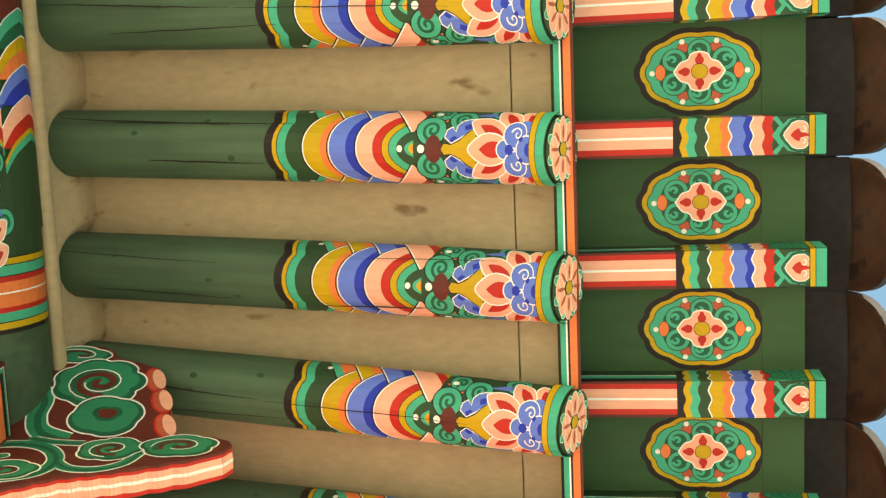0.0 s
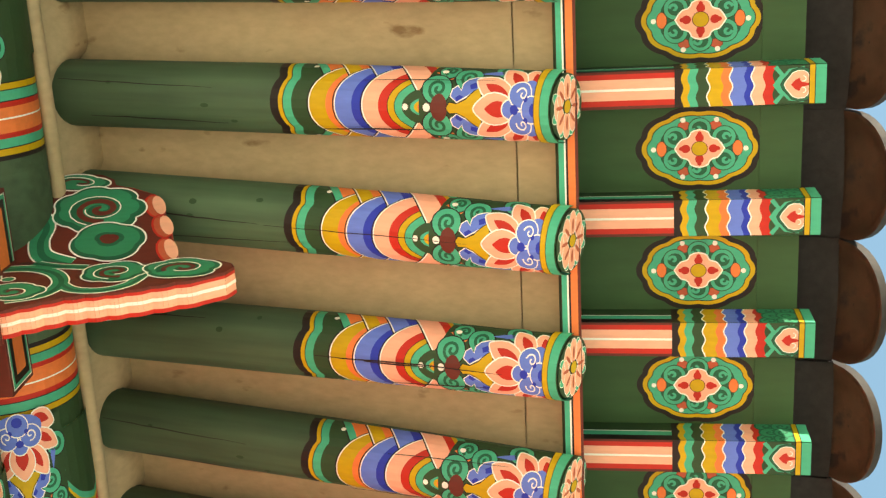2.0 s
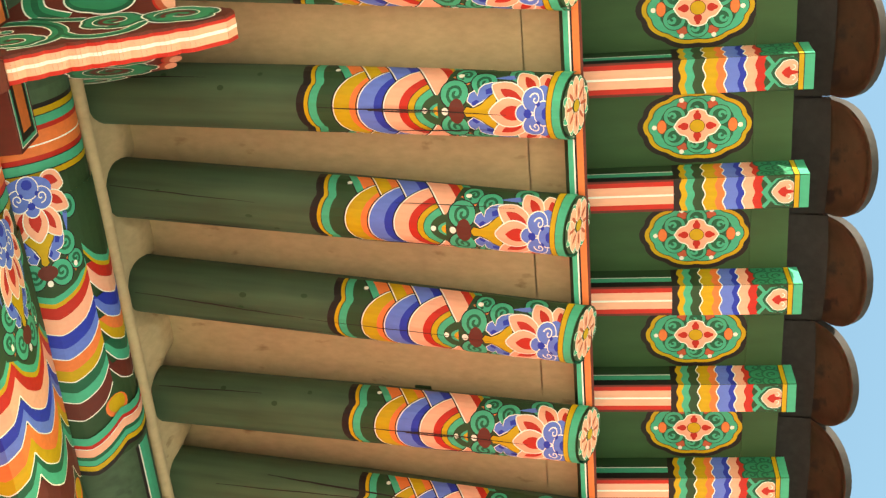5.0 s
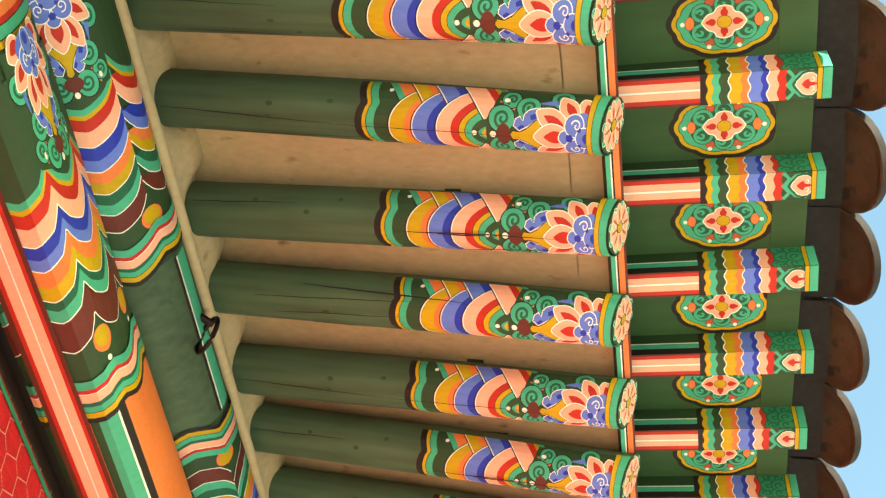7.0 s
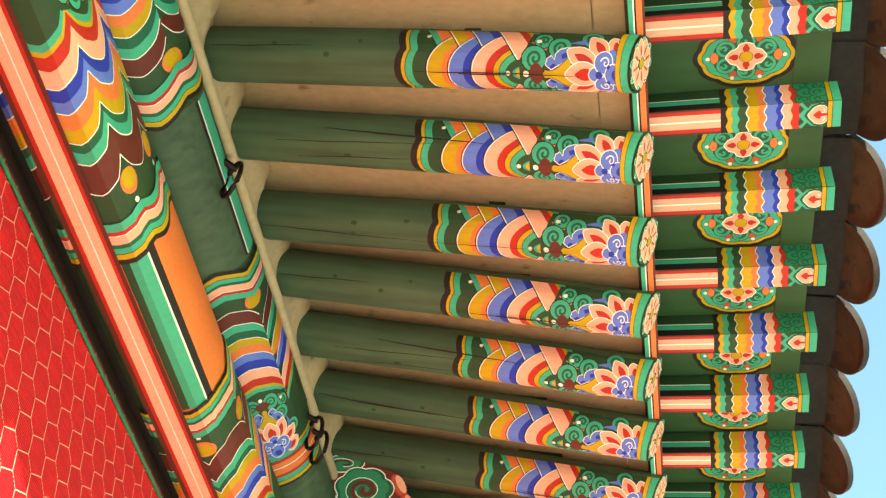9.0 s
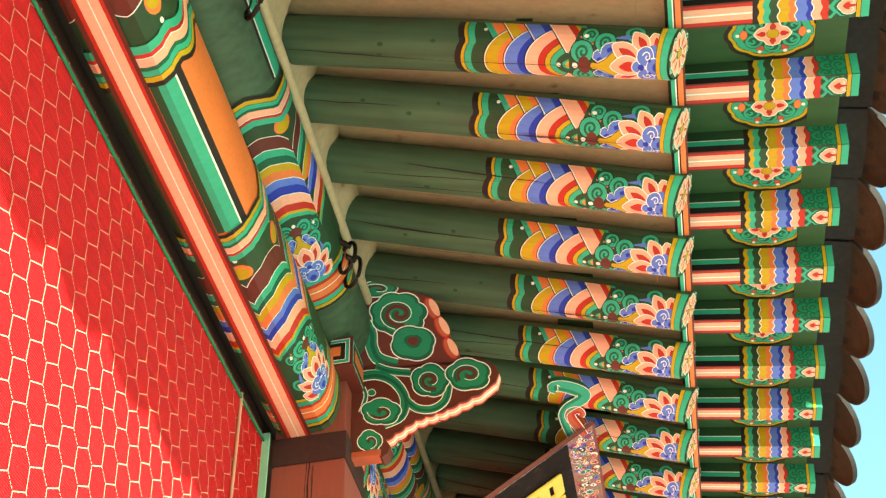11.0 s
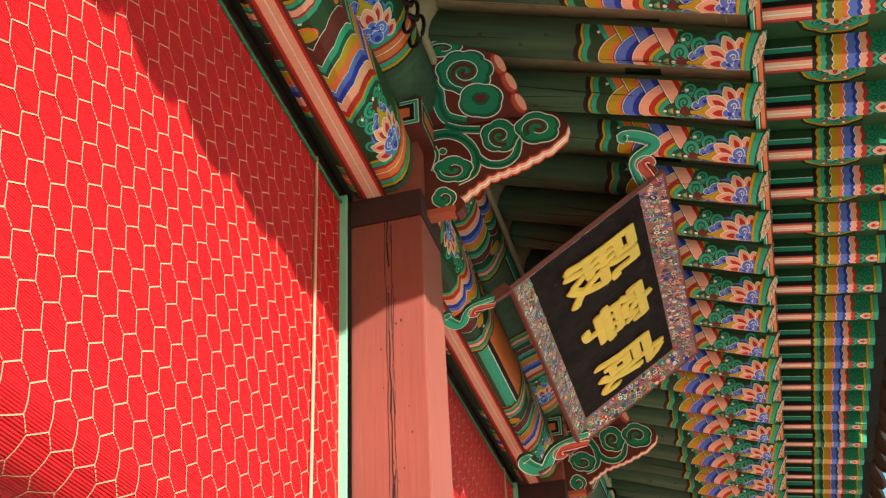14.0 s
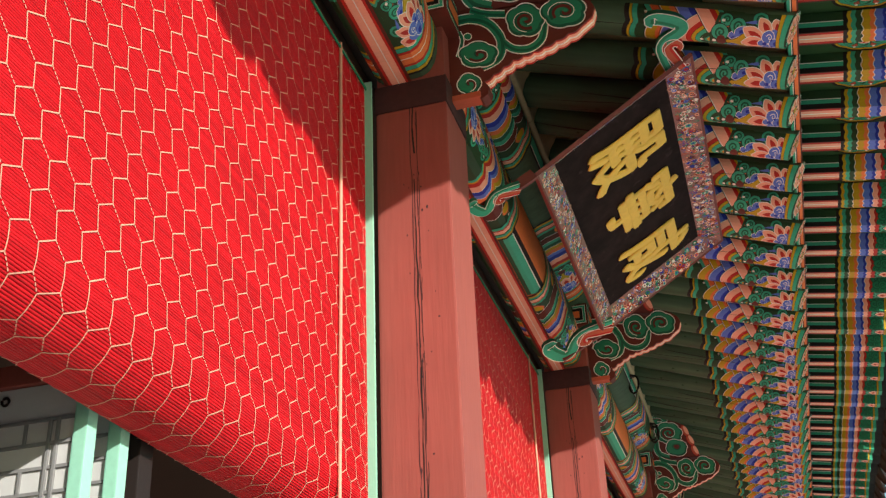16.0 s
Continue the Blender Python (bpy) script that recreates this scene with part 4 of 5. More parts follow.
# ---- blinds ----
def blinds():
    for k in range(1, len(COLS) - 1):
        xa, xb = COLS[k] + CW + 0.03, COLS[k + 1] - CW - 0.045
        if k == 1:
            w = xb - xa
            # section: straight down, then curling inwards at the bottom
            sec = [(0.475, 4.06 - 0.0582 * j) for j in range(29)]
            r, cz = 0.13, 2.43
            sec += [(0.475 + r * (1 - math.cos(radians(a))), cz - r * math.sin(radians(a))) for a in range(8, 105, 8)]
            f = Bent(sec, lambda u, y, z: (u, y, z))
            if f.nm[0].x > 0:
                f.nm = [-q for q in f.nm]
            arc = f.s
            # rounded slats side by side, with narrow gaps
            slat = 0.0072
            shape = ((0.0, -0.0045), (0.10, 0.0002), (0.30, 0.0011), (0.5, 0.0014), (0.70, 0.0011), (0.90, 0.0002))
            runs = [(k * slat + slat * e, h) for k in range(int(arc[-1] / slat)) for e, h in shape]
            b = Build()
            b.grid([[f(x, v, h) for x in (0, w)] for v, h in runs], "bamboo_red")
            ob = tagged(new("red_blind", b.mesh("red_blind")), "rolled-up red bamboo blind under hexagonal rope netting", "blind", "blinds between the columns")
            uv = ob.data.uv_layers.new(name="UVMap")
            for loop in ob.data.loops:
                i = loop.vertex_index
                uv.data[loop.index].uv = (w * (i % 2), runs[i // 2][0])
            net = Build()
            c = Coats()
            hw, hh = 0.086, 0.0872
            nr = int(arc[-1] / hh) + 1
            nc = int(w / hw) + 2

            def jit(p):
                g = noise.noise((p[0] * 7, p[1] * 7, 2.0)) * 0.005
                return (p[0] + g, p[1] + g * 0.8)
            for i in range(nr):
                for j in range(nc):
                    u, v = (j + 0.5 * (i % 2)) * hw - 0.004, i * hh - 0.042
                    top, bot = (u - 0.004, v), (u + 0.004, v + hh * 0.67)
                    c.stroke([jit(top), jit(bot)], 0.0031, "rope", 9)
                    lft, rgt = (u - hw / 2 - 0.004, v + hh), (u + hw / 2 - 0.004, v + hh)
                    c.stroke([jit(bot), jit(lft)], 0.0031, "rope", 9)
                    for t in (0.0, 0.24, 0.48, 0.72):
                        a = (bot[0] + (rgt[0] - bot[0]) * t, bot[1] + (rgt[1] - bot[1]) * t)
                        q = (bot[0] + (rgt[0] - bot[0]) * (t + 0.17), bot[1] + (rgt[1] - bot[1]) * (t + 0.17))
                        c.stroke([jit(a), jit(q)], 0.0028, "rope", 9)
            net.coats(c, f, (0.0, w, 0.0, arc[-1] - 0.002))
            part("netting", net, ob, "pale twisted rope netting in long hexagons")
            seam = Build().tube([(w - 0.27, 0.468, 4.05), (w - 0.268, 0.466, 3.2), (w - 0.27, 0.468, 2.2)], 0.006, "rope", 9)
            part("hanging_cord", seam, ob, "pale cord down the blind")
            rail = Build().box((0, 0.464, 4.022), (w, 0.470, 4.034), "jade", 0.002)
            part("top_edge", rail, ob, "green cloth edge")
            ob.matrix_world = pose(xa, 0, 0)
            fr = Build().box((-0.004, 0.446, 0.42), (0.008, 0.486, 4.06), "stile_pale", 0.002)
            stile = thing("door_stile", fr, "pale green door stile beside the column", "stile", "stiles beside the columns", at=pose(COLS[2] - CW - 0.043, 0, 0))
            # solid black strip: the recess's shade is put in as colour
            part("jamb", Build().box((0.010, 0.462, 0.42), (0.040, 0.49, 4.06), "black"), stile, "black strip standing in for the shaded recess beside the column")
            first = ob
        else:
            copy_thing(first, pose(xb - w, 0, 0))
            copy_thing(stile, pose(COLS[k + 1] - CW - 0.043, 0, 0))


blinds()


# ---- brackets over the columns ----
def bk(x, y):
    """A bracket's drawing units (about 2.3 by 2.9 mm) as y and z of the hall."""
    p, q = x - 740, y - 500
    v = -0.0023245 * x + 0.0000616 * y + 1.6429 + 9.36e-7 * p * q + 2.96e-7 * p * p
    z = -0.0004584 * x - 0.0029294 * y + 6.202 + 5.63e-7 * p * q + 1.196e-6 * q * q
    return (v, z)


def head(x, y):
    """Drawing units of the bracket's head, whose two faces flare outwards towards the top, as y and z."""
    d = 1 + 1.03885e-4 * x + 1.38281e-4 * y
    return ((1.80281 - 2.61926e-3 * x + 3.15927e-4 * y) / d, (5.75895 + 5.48823e-5 * x - 1.81936e-3 * y) / d)


FLARE = 0.45


def half_head(z):
    return max(0.02, 0.045 + FLARE * (z - 4.41))


def bumps(a, b, n, depth):
    """A line from a to b with n bumps to its right hand."""
    a, b = Vector(a), Vector(b)
    d = b - a
    side = Vector((d.y, -d.x)).normalized()
    out = []
    for i in range(n * 5):
        t = i / (n * 5)
        out.append(tuple(a + d * t + side * depth * abs(math.sin(math.pi * n * t))))
    return out + [tuple(b)]


def cloud(c, cx, cy, rx, ry, lobes, coat, turn=0.0, way=1, core="brown", turns=1.2, start=0.0):
    """A painted cloud: white line, dark rim, green body and a curl of the ground colour."""
    out = scallop(cx, cy, rx, ry, lobes, 0.14, 48, turn)
    c.shape(out, "forest", coat, "white", 2.0)
    c.poly(scallop(cx - rx * 0.03, cy - ry * 0.06, rx * 0.86, ry * 0.84, lobes, 0.14, 48, turn), "jade", coat + 1)
    flat = lambda pts: [(x, cy + (y - cy) * ry / rx) for x, y in pts]
    if turns < 0.7:
        c.poly(scallop(cx, cy - ry * 0.12, rx * 0.40, ry * 0.38, 3, 0.2, 30, turn), "forest", coat + 2)
        c.poly(scallop(cx, cy - ry * 0.12, rx * 0.26, ry * 0.25, 3, 0.2, 30, turn), core, coat + 3)
        return
    c.stroke(flat(spiral(cx, cy, rx * 0.58, turns, start, way, 26, 0.06)), min(rx, ry) * 0.30, "forest", coat + 2)
    c.stroke(flat(spiral(cx + rx * 0.03, cy, rx * 0.52, turns, start, way, 26, 0.05)), min(rx, ry) * 0.17, core, coat + 3)
    c.stroke(flat(spiral(cx, cy, rx * 0.68, turns * 0.8, start + 0.5, way, 20, 0.42)), 1.5, "white", coat + 4)


def smooth(pts):
    """A flowing line through the points."""
    fine = []
    n = len(pts)
    for i in range(n - 1):
        p0, p1, p2, p3 = (Vector(pts[max(0, min(n - 1, i + k))]) for k in (-1, 0, 1, 2))
        for t in (0, 0.2, 0.4, 0.6, 0.8):
            fine.append(tuple(0.5 * (2 * p1 + (p2 - p0) * t + (2 * p0 - 5 * p1 + 4 * p2 - p3) * t * t + (3 * p1 - 3 * p2 + p3 - p0) * t ** 3)))
    return fine + [tuple(pts[-1])]


def stem(c, pts, w, coat):
    fine = smooth(pts)
    c.stroke(fine, w + 3.6, "white", coat)
    c.stroke(fine, w, "jade", coat + 1)
    c.stroke([(x + w * 0.12, y + w * 0.12) for x, y in fine], w * 0.36, "forest", coat + 2)


def edge_paint(b, outline, half, first, last, bands, mid=0.0):
    """Stripes along the narrow edge of a plate, between two corners of its outline."""
    turn = sum(p[0] * q[1] - q[0] * p[1] for p, q in zip(outline, outline[1:] + outline[:1]))
    way = 1 if turn > 0 else -1
    for i in range(first, last):
        (ya, za), (yb, zb) = outline[i], outline[i + 1]
        d = Vector((0, yb - ya, zb - za))
        nrm = Vector((1, 0, 0)).cross(d).normalized()
        nrm = nrm * (-way)
        for x0, x1, col, lift in bands:
            o = nrm * lift
            b.face([Vector((mid + x * half, y, z)) + o for x, y, z in ((x0, ya, za), (x1, ya, za), (x1, yb, zb), (x0, yb, zb))], col)


def brackets():
    root = new("bracket")
    tagged(root, "carved cloud bracket in green and dark red, pink lower edge", "bracket", "brackets over the columns")
    low = [(640, 655), (690, 653), (702, 660), (713, 652), (716, 640), (707, 629)] + bumps((707, 629), (760, 593), 3, -3)[1:] + bumps((760, 593), (815, 574), 3, -3)[1:] + bumps((815, 574), (880, 542), 3, -3)[1:] + [(900, 526), (905, 510), (898, 499), (880, 490), (860, 486), (838, 490), (826, 503), (800, 498), (740, 505), (690, 496), (640, 515)]
    top = [(598, 442), (690, 446), (742, 436), (795, 428), (853, 424)] + bumps((856, 418), (838, 380), 1, -3) + bumps((838, 380), (822, 346), 1, -3)[1:] + bumps((822, 346), (800, 312), 1, -3)[1:] + [(775, 304), (752, 300), (746, 290), (730, 283), (706, 284), (686, 288), (674, 304), (650, 330), (628, 346), (600, 372)]

    def paint_arm(arm, motifs, to, faces):
        for m in motifs:
            one = Coats()
            one.add(m, to)
            for f in faces:
                part("scroll", Build().coats(one, f), arm, "painted scroll edged in white")

    motifs = []

    def motif():
        motifs.append(Coats())
        return motifs[-1]
    # lower arm: a plate with a pink, bumpy lower edge
    back, front = 0.010, -0.052
    faces = [Flat((front, 0, 0), (0, 1, 0), (0, 0, 1), (-1, 0, 0)), Flat((back, 0, 0), (0, 1, 0), (0, 0, 1), (1, 0, 0))]
    out = [bk(*p) for p in low]
    arm = part("lower_arm", Build().slab(out, faces[0], back - front, "brown", "brown"), root)
    stem(motif(), [(652, 524), (690, 518), (722, 530), (741, 558), (735, 588), (705, 603)], 15, 3)
    stem(motif(), [(742, 560), (762, 575), (790, 576), (812, 560), (818, 530)], 12, 3)
    cloud(motif(), 700, 582, 36, 24, 5, 6, 0.3, -1, "brown", 1.0, 2.6)
    cloud(motif(), 785, 527, 35, 30, 5, 6, 0.2, 1, "brown", 1.2, 1.0)
    cloud(motif(), 852, 516, 41, 29, 5, 7, 0.5, 1, "brown", 1.1, 2.4)
    cloud(motif(), 681, 633, 22, 20, 4, 6, 0.2, -1, "brown", 0.8, 1.0)
    stem(motif(), [(690, 503), (715, 511), (750, 514)], 11, 3)
    stem(motif(), [(668, 540), (673, 556), (664, 584)], 5, 4)
    motif().shape(oval(683, 549, 7, 6, 0, 12), "jade", 6, "white", 1.6)
    paint_arm(arm, motifs, bk, faces)
    edge = Build()
    bands = ((-1, -0.78, "brown", 0.001), (-0.78, -0.55, "red", 0.001), (-0.55, 0.7, "pink", 0.001), (0.7, 1, "red", 0.001), (-0.1, 0.15, "white", 0.002))
    edge_paint(edge, out, (back - front) / 2, 4, len(out) - 9, bands, (back + front) / 2)
    part("painted_edge", edge, arm, "pink edge between red lines")
    # head: a block flaring upwards, with a stepped pink end
    faces = [Flat((way * (0.045 - FLARE * 4.41), 0, 0), (0, 1, 0), (way * FLARE, 0, 1), Vector((way, 0, -FLARE)).normalized()) for way in (-1, 1)]
    out = [head(*p) for p in top]
    b, edge = Build(), Build()
    for t in tessellate_polygon([[Vector((*p, 0)) for p in out]]):
        for f in faces:
            b.face([f(*out[i], 0) for i in t], "brown")
    for i, p in enumerate(out):
        q = out[(i + 1) % len(out)]
        b.face([faces[0](*p, 0), faces[1](*p, 0), faces[1](*q, 0), faces[0](*q, 0)], "brown")
        if 4 <= i < 22:
            d = Vector((0, q[1] - p[1], p[0] - q[0])).normalized() * 0.0012
            d = d if d.y < 0 else -d
            for a, e, col in ((-1, -0.82, "red"), (-0.82, -0.62, "pink"), (-0.62, 0.62, "rust"), (0.62, 0.82, "pink"), (0.82, 1, "red")):
                edge.face([Vector((x * half_head(r[1]), *r)) + d for x, r in ((a, p), (e, p), (e, q), (a, q))], col)
    arm = part("upper_arm", b, root)
    part("painted_edge", edge, arm, "stepped end in pink and red")
    motifs = []
    stem(motif(), [(634, 376), (648, 358), (678, 354), (698, 374), (701, 400), (714, 422), (746, 432)], 20, 3)
    stem(motif(), [(630, 346), (662, 328), (684, 304)], 7, 3)
    cloud(motif(), 710, 300, 36, 15, 5, 5, 0.4, 1, "brown", 0.9, 3.0)
    cloud(motif(), 747, 343, 52, 40, 7, 8, 0.2, 1, "brown", 1.5, 1.2)
    cloud(motif(), 774, 394, 41, 32, 4, 13, 0.6, -1, "brown", 0.5, 0.5)
    for g, (x, y) in enumerate(((806, 332), (824, 364), (840, 401))):
        motif().shape(oval(x, y, 20, 10, 1.05, 16), "rust", 6 + 0.3 * g, "red", 2.4)
        motif().poly(oval(x + 4, y - 2, 17, 6.5, 1.05, 16), "pink", 7.5 + 0.3 * g)
    paint_arm(arm, motifs, head, faces)
    # short arm along the front under the purlin, its ends painted with angled frames
    y0, y1, z0, z1, hx = 0.122, 0.21, 4.292, 4.432, 0.235
    cross = part("cross_arm", Build().box((-hx, y0, z0), (hx, y1, z1), "brown", 0.003), root, "short cross arm in teal, black and orange")
    for x, way in ((-hx, -1), (hx, 1)):
        ends = Flat((x, 0, 0), (0, 1, 0), (0, 0, 1), (way, 0, 0))
        fronts = Flat((0, y0, 0), (way, 0, 0), (0, 0, 1), (0, -1, 0))
        for f, a, e, stack in ((ends, y0, y1, (("white", 0.010), ("teal", 0.014), ("white", 0.026), ("black", 0.029), ("orange", 0.047))), (fronts, hx, 0.06, (("white", 0.010), ("teal", 0.013), ("black", 0.022), ("orange", 0.040)))):
            for k, (col, d) in enumerate(stack):
                c, g = Coats(), a + d if a < e else a - d
                c.poly([(g, z0 + d), (e, z0 + d), (e, z1 - d), (g, z1 - d)], col, 1 + k)
                part("painted_frame", Build().coats(c, f), cross)
    part("bottom_block", Build().box((-0.06, 0.05, 3.982), (0.0, 0.17, 4.008), "rust", 0.004), root, "orange-red block under the arm")
    for k, x in enumerate(COLS):
        if k == 0:
            root.matrix_world = pose(x, 0, 0)
        else:
            copy_thing(root, pose(x, 0, 0))


brackets()


# ---- name board ----
def name_board():
    base = Vector((5.355, -0.033, 3.97))
    up = Vector((0, -0.725, 0.46)).normalized()
    nrm = Vector((0, -0.46, -0.725)).normalized()
    W, H = 1.77, 0.855

    def at(x, y, h):
        return base + Vector((x, 0, 0)) + up * y + nrm * h
    ob = new("name_board")
    tagged(ob, "black name board with gold characters and a flowered splayed frame", "sign board")
    back = 0.065
    fw = 0.115

    panel = Build()
    f = Flat(base - nrm * back, (1, 0, 0), up, nrm)
    x0, x1, y0, y1 = -W / 2 + fw, W / 2 - fw, fw, H - fw
    panel.slab([(x0, y0), (x1, y0), (x1, y1), (x0, y1)], f, 0.02, "panel_black")
    part("panel", panel, ob, "black lacquered panel")
    rnd = random.Random(11)
    O = [(-W / 2, 0), (W / 2, 0), (W / 2, H), (-W / 2, H)]
    I = [(x0, y0), (x1, y0), (x1, y1), (x0, y1)]
    for k in range(4):
        a, b2, c2, d = O[k], O[(k + 1) % 4], I[(k + 1) % 4], I[k]
        pa, pb, pc, pd = at(*a, 0), at(*b2, 0), at(*c2, -back), at(*d, -back)
        g = Build()
        ua = (pb - pa).normalized()
        L = (pb - pa).length
        va = ((pd + pc) / 2 - (pa + pb) / 2)
        va = (va - ua * va.dot(ua))
        hv = va.length
        va.normalize()
        na = ua.cross(va)
        if na.dot(nrm) < 0:
            na = -na
        g.face([pa, pb, pc, pd], "frame_ground")
        off = -na * 0.018
        g.face([p + off for p in (pa, pb, pc, pd)], "frame_brown")
        g.face([pa, pb, pb + off, pa + off], "frame_brown")
        g.face([pd, pc, pc + off, pd + off], "frame_brown")
        c = Coats()
        ff = Flat(pa, ua, va, na)
        c.poly([(0.0, 0.0), (L, 0.0), (L - 0.012, 0.012), (0.012, 0.012)], "frame_brown", 1)
        for q in range(int(L * 420)):
            u, v = rnd.uniform(0.02, L - 0.02), rnd.uniform(0.02, hv - 0.012)
            if u < v + 0.01 or u > L - v - 0.01:
                continue
            r = rnd.uniform(0.007, 0.017)
            col = rnd.choice(["red", "teal", "blue", "pink", "pink", "jade", "brown", "orange", "navy", "white"])
            if rnd.random() < 0.45:
                c.shape(oval(u, v, r, r * 0.85, rnd.uniform(0, 3), 10), col, 2 + (q % 5) * 0.9, rnd.choice(["white", "brown", "black"]), 0.0018)
                c.poly(oval(u, v, r * 0.4, r * 0.35, 0, 7), rnd.choice(["brown", "white", "navy"]), 2.7 + (q % 5) * 0.9)
            else:
                c.stroke(spiral(u, v, r * 1.2, 0.9, rnd.uniform(0, 6), rnd.choice((1, -1)), 8, 0.3), 0.0032, col, 3 + (q % 5) * 0.5)
        g.coats(c, ff)
        part("frame_board", g, ob, "splayed frame board painted with small flowers and scrolls")
    # legs of the side boards down to the lintel, and scroll hooks at the corners
    for sx in (-1, 1):
        leg = Build()
        o = [at(sx * W / 2, 0.0, 0.0), at(sx * (W / 2 - 0.02), 0.0, 0.0)]
        lo = [at(sx * W / 2, -0.27, -0.02), at(sx * (W / 2 - 0.02), -0.27, -0.02)]
        bk2 = -nrm * 0.05
        q = [o[0], o[1], lo[1], lo[0]]
        r = [p + bk2 for p in q]
        leg.face(q, "frame_brown")
        leg.face(r, "frame_brown")
        for i in range(4):
            leg.face([q[i], q[(i + 1) % 4], r[(i + 1) % 4], r[i]], "frame_brown")
        part("leg", leg, ob, "brown side board running down to the lintel")
    # carved scroll hooks at the corners: a green ribbon and a red curl, cut from thick boards
    ribbon = smooth([(0.120, 0.208), (0.138, 0.226), (0.100, 0.226), (0.040, 0.196), (0.012, 0.165), (0.032, 0.138), (0.085, 0.113), (0.114, 0.078), (0.110, 0.020), (0.092, -0.050)])
    curl = smooth([(0.036, -0.045), (0.062, 0.012), (0.084, 0.060), (0.076, 0.086), (0.048, 0.090), (0.030, 0.070), (0.040, 0.056)])
    rising = (Vector((0, 1, 0)), Vector((-0.81, 0, 0.42)), Vector((0.45, 0, 0.87)))
    lying = (Vector((-0.5, 0, 0.42)), Vector((0, 1, -0.35)), Vector((0.6, 0.25, 0.72)))
    for o2, (across, out, deep), size in ((at(-W / 2, H - 0.01, -0.01), rising, 1.0), (at(W / 2, H - 0.01, -0.01), rising, 0.8), (at(-W / 2, -0.14, 0.01), lying, 0.75), (at(W / 2, -0.02, 0.01), lying, 1.3)):
        for name, line, wide, col, dark in (("scroll_hook", ribbon, 0.060, "teal", "jade"), ("hook_curl", curl, 0.046, "rust", "red")):
            hook = Build()
            n = len(line)
            pts = [Vector(p) for p in line]
            sides = [[], []]
            for i, p in enumerate(pts):
                d = (pts[min(i + 1, n - 1)] - pts[max(i - 1, 0)]).normalized()
                r = wide / 2 * (0.55 + 0.45 * math.sin(math.pi * min(1.0, 0.12 + 1.1 * i / n)))
                for side, k in zip(sides, (1, -1)):
                    side.append(p + Vector((-d.y, d.x)) * r * k)

            def put(q, h):
                return o2 + deep * h + (across * q[0] + out * q[1]) * size
            for h in (-0.022, 0.022):
                hook.grid([[put(q, h) for q in side] for side in sides], col, smooth=False)
            for side in sides:
                hook.grid([[put(q, h) for q in side] for h in (-0.022, 0.022)], dark, smooth=False)
                edge = Coats()
                edge.stroke([tuple(q) for q in side], 0.0035, "white", 1)
                hook.coats(edge, lambda u, v, h: put((u, v), -0.0225 - h))
            edge = Coats()
            edge.stroke([tuple(p + (a - p) * 0.55) for p, a in zip(pts, sides[0])], wide * 0.22, dark, 1)
            hook.coats(edge, lambda u, v, h: put((u, v), -0.0222 - h))
            for e in (0, -1):
                hook.face([put(sides[0][e], -0.022), put(sides[1][e], -0.022), put(sides[1][e], 0.022), put(sides[0][e], 0.022)], dark)
            part(name, hook, ob, "green carved scroll hook" if name == "scroll_hook" else "red carved curl")
    # broad brush characters: each outline laid several times, a little apart
    m = Matrix(((1, up.x, nrm.x, 0), (0, up.y, nrm.y, 0), (0, up.z, nrm.z, 0), (0, 0, 0, 1)))
    for ch, x in (("\u6bbf", -0.46), ("\u5be7", 0.03), ("\u54b8", 0.51)):
        cu = bpy.data.curves.new("character", "FONT")
        cu.body = ch
        cu.size, cu.extrude, cu.resolution_u = 0.40, 0.003, 3
        cu.align_x, cu.align_y = "CENTER", "CENTER"
        tmp = bpy.data.objects.new("character", cu)
        scene.collection.objects.link(tmp)
        bpy.context.view_layer.update()
        me = bpy.data.meshes.new_from_object(tmp.evaluated_get(bpy.context.evaluated_depsgraph_get()))
        bpy.data.objects.remove(tmp)
        bm = bmesh.new()
        for k in range(9):
            a, r = k * math.pi / 4, 0.0 if k == 8 else 0.0125
            seen = len(bm.verts)
            bm.from_mesh(me)
            bm.verts.ensure_lookup_table()
            for v in bm.verts[seen:]:
                v.co += Vector((r * math.cos(a), r * math.sin(a), 0.0006 * k))
        bm.to_mesh(me)
        bm.free()
        me.materials.clear()
        me.materials.append(MATS["gold"])
        o = new("character", me)
        o.parent = ob
        o.matrix_world = Matrix.Translation(at(x, H * 0.505, -back + 0.006)) @ m @ Matrix.Diagonal((0.88, 1.14, 1, 1))
        o["label"] = "raised gold character"


name_board()


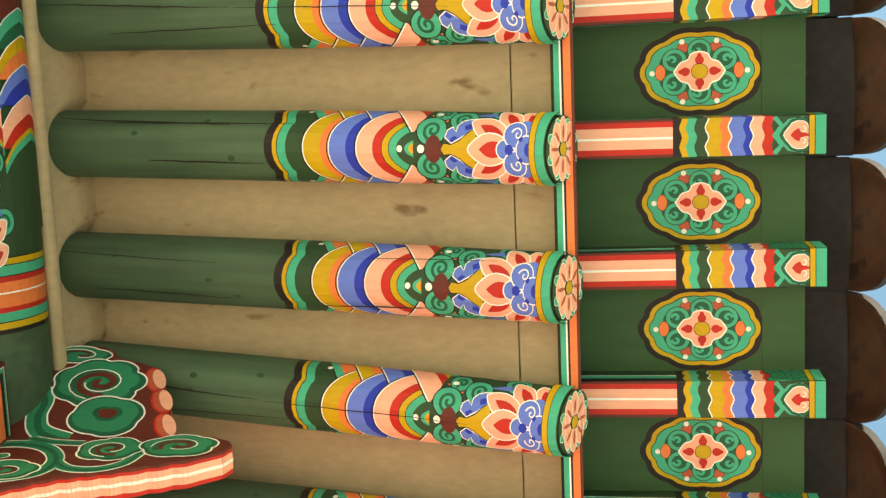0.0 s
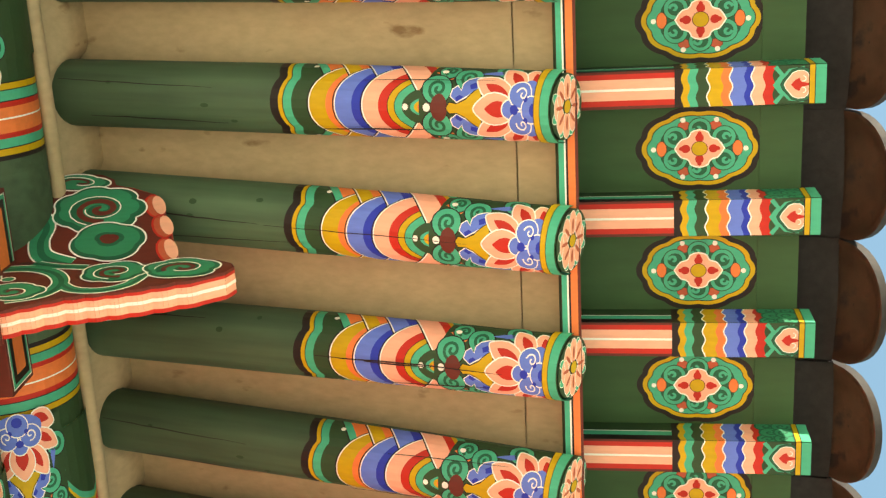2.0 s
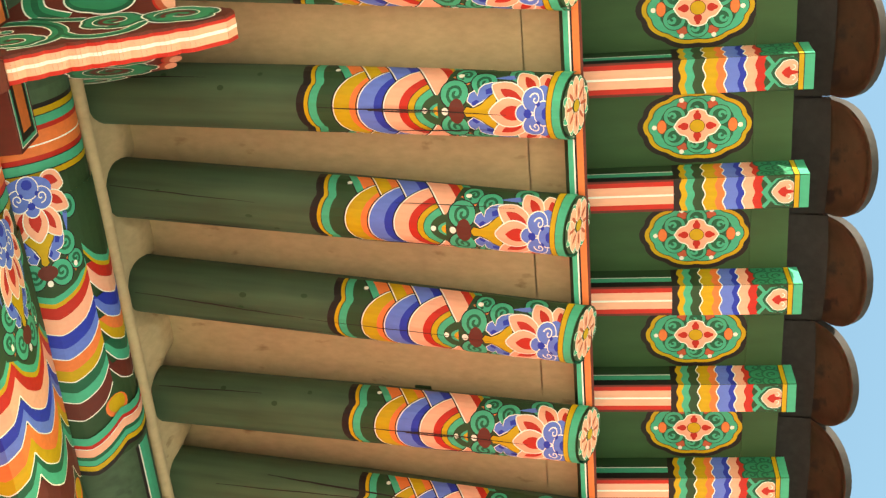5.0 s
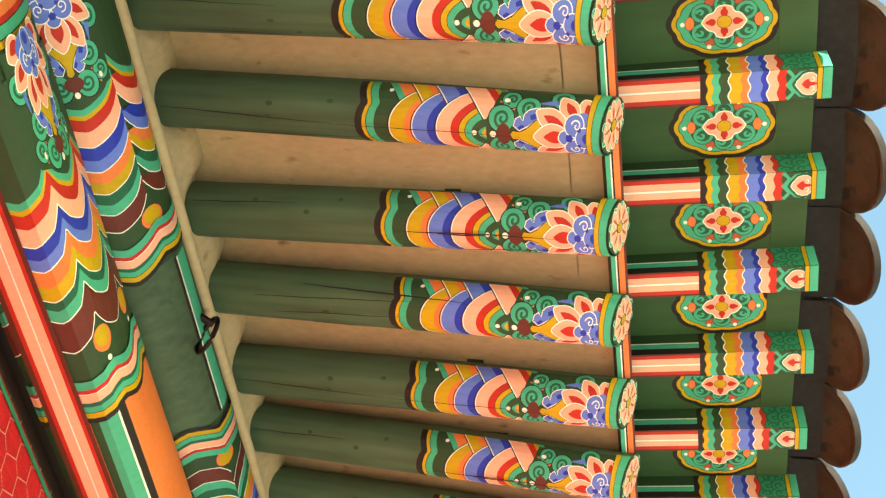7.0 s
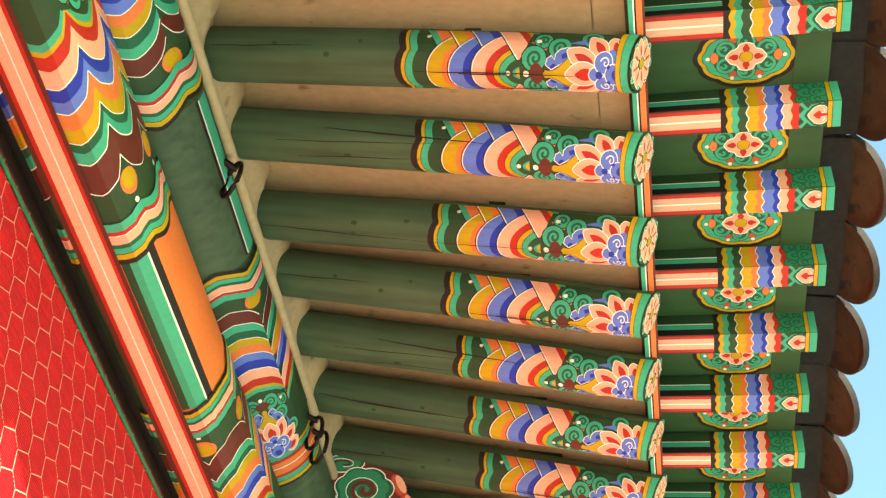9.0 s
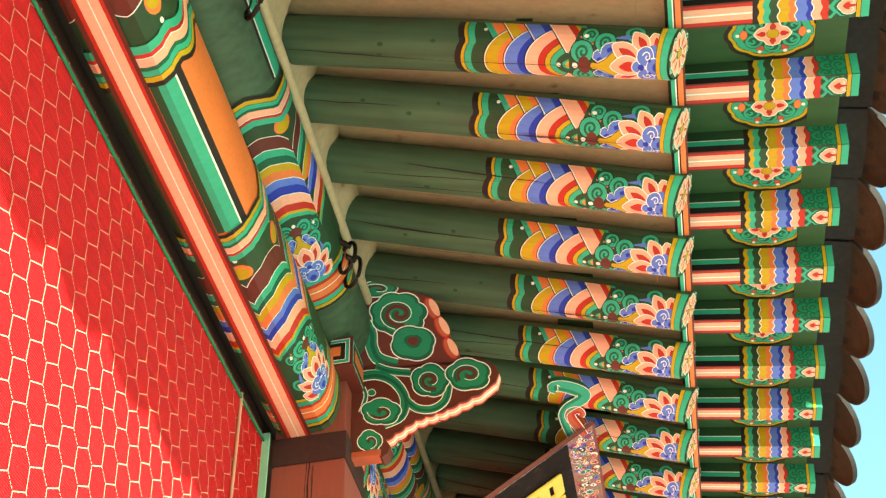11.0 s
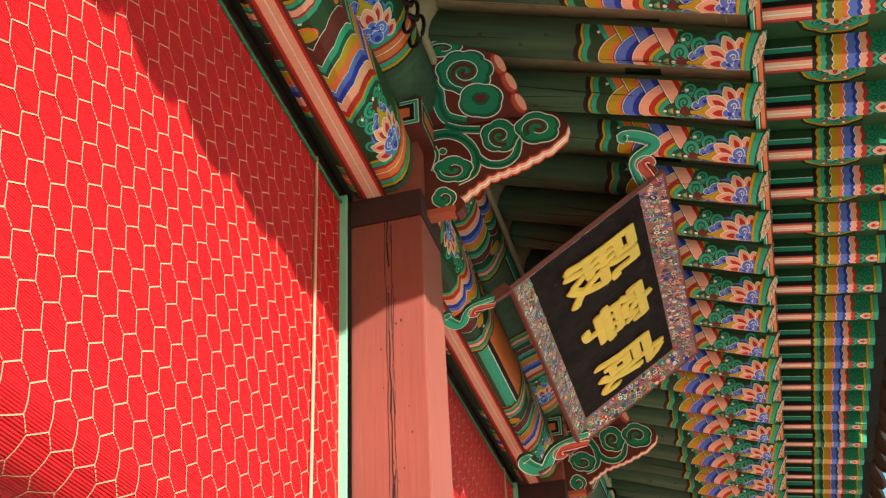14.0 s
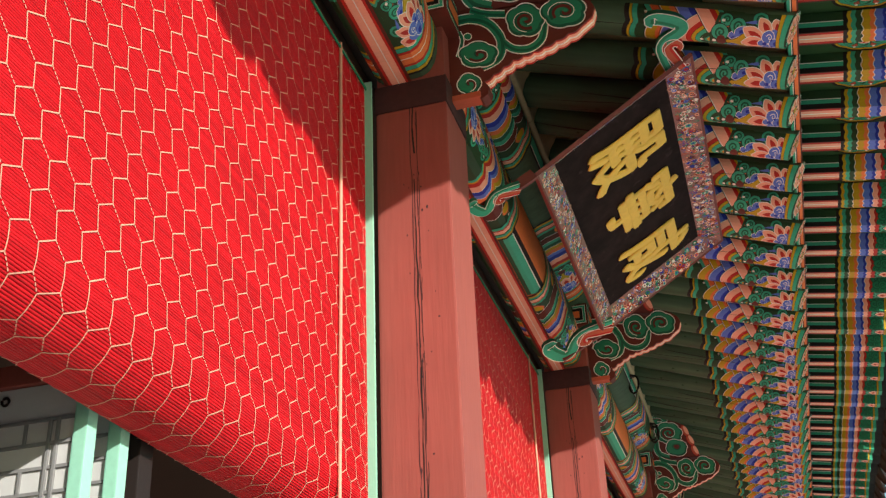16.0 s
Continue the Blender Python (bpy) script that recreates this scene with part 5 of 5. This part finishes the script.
# ---- inside and behind ----
def inside():
    # added black strip, its colour standing for the darkness in the lintel gap
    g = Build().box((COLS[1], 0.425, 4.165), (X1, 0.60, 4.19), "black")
    thing("lintel_backing", g, "added black strip that gives the gap behind the lintel its shade", "board", kind="structure")
    d = Build().box((COLS[0] + CW, 0.47, 0.42), (COLS[1] - CW, 0.52, 4.06), "paper")
    thing("wall_front", d, "plain papered front wall between two columns", "wall", kind="structure")
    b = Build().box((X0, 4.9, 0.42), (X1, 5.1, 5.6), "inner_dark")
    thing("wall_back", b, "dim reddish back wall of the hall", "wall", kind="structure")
    for x in (X0 - 0.2, X1):
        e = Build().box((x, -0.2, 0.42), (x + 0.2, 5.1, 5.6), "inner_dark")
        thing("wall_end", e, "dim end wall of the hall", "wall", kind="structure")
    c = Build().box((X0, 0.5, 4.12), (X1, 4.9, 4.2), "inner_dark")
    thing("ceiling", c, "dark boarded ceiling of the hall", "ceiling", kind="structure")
    post = Build().box((2.61, 0.64, 0.42), (2.67, 0.72, 2.40), "black", 0.004)
    thing("door_post", post, "dark post behind the opened door leaves", "post")
    for x in (2.40, 2.535):
        root = new("door_leaf")
        tagged(root, "opened door leaf of white paper in a green frame", "door", "opened door leaves")
        part("paper", Build().box((x, 0.675, 0.5), (x + 0.010, 1.75, 2.385), "paper", 0.001), root, "white papered face")
        part("stile", Build().box((x - 0.012, 0.640, 0.46), (x + 0.026, 0.675, 2.388), "frame_teal", 0.004), root, "green frame stile")
        part("rail", Build().box((x - 0.012, 0.640, 2.388), (x + 0.026, 1.75, 2.44), "column_red", 0.004), root, "dull red top rail")
        # shadow lines of a lattice on the paper, built as thin grey bars
        for y in (0.718, 0.738):
            part("lattice_bar", Build().box((x - 0.007, y - 0.004, 0.5), (x, y + 0.004, 2.30), "shadow_line_grey", 0.001), root, "thin grey bar standing in for a lattice's shadow line")
        for k in range(12):
            z = 2.30 - 0.055 * k
            part("lattice_bar", Build().box((x - 0.005, 0.675, z - 0.004), (x, 1.75, z + 0.004), "shadow_line_grey", 0.001), root, "thin grey bar standing in for a lattice's shadow line")
            for q in range(6):
                y = 0.80 + 0.132 * q + 0.066 * (k % 2)
                part("lattice_bar", Build().box((x - 0.005, y - 0.004, z - 0.051), (x, y + 0.004, z - 0.004), "shadow_line_grey", 0.001), root, "thin grey bar standing in for a lattice's shadow line")
    ring = Build().tube([(2.393, 0.86 + 0.009 * math.sin(2 * math.pi * k / 16), 2.355 + 0.009 * math.cos(2 * math.pi * k / 16)) for k in range(17)], 0.0035, "iron", 6)
    part("ring_pull", ring, bpy.data.objects["door_leaf"], "small black iron ring")

inside()
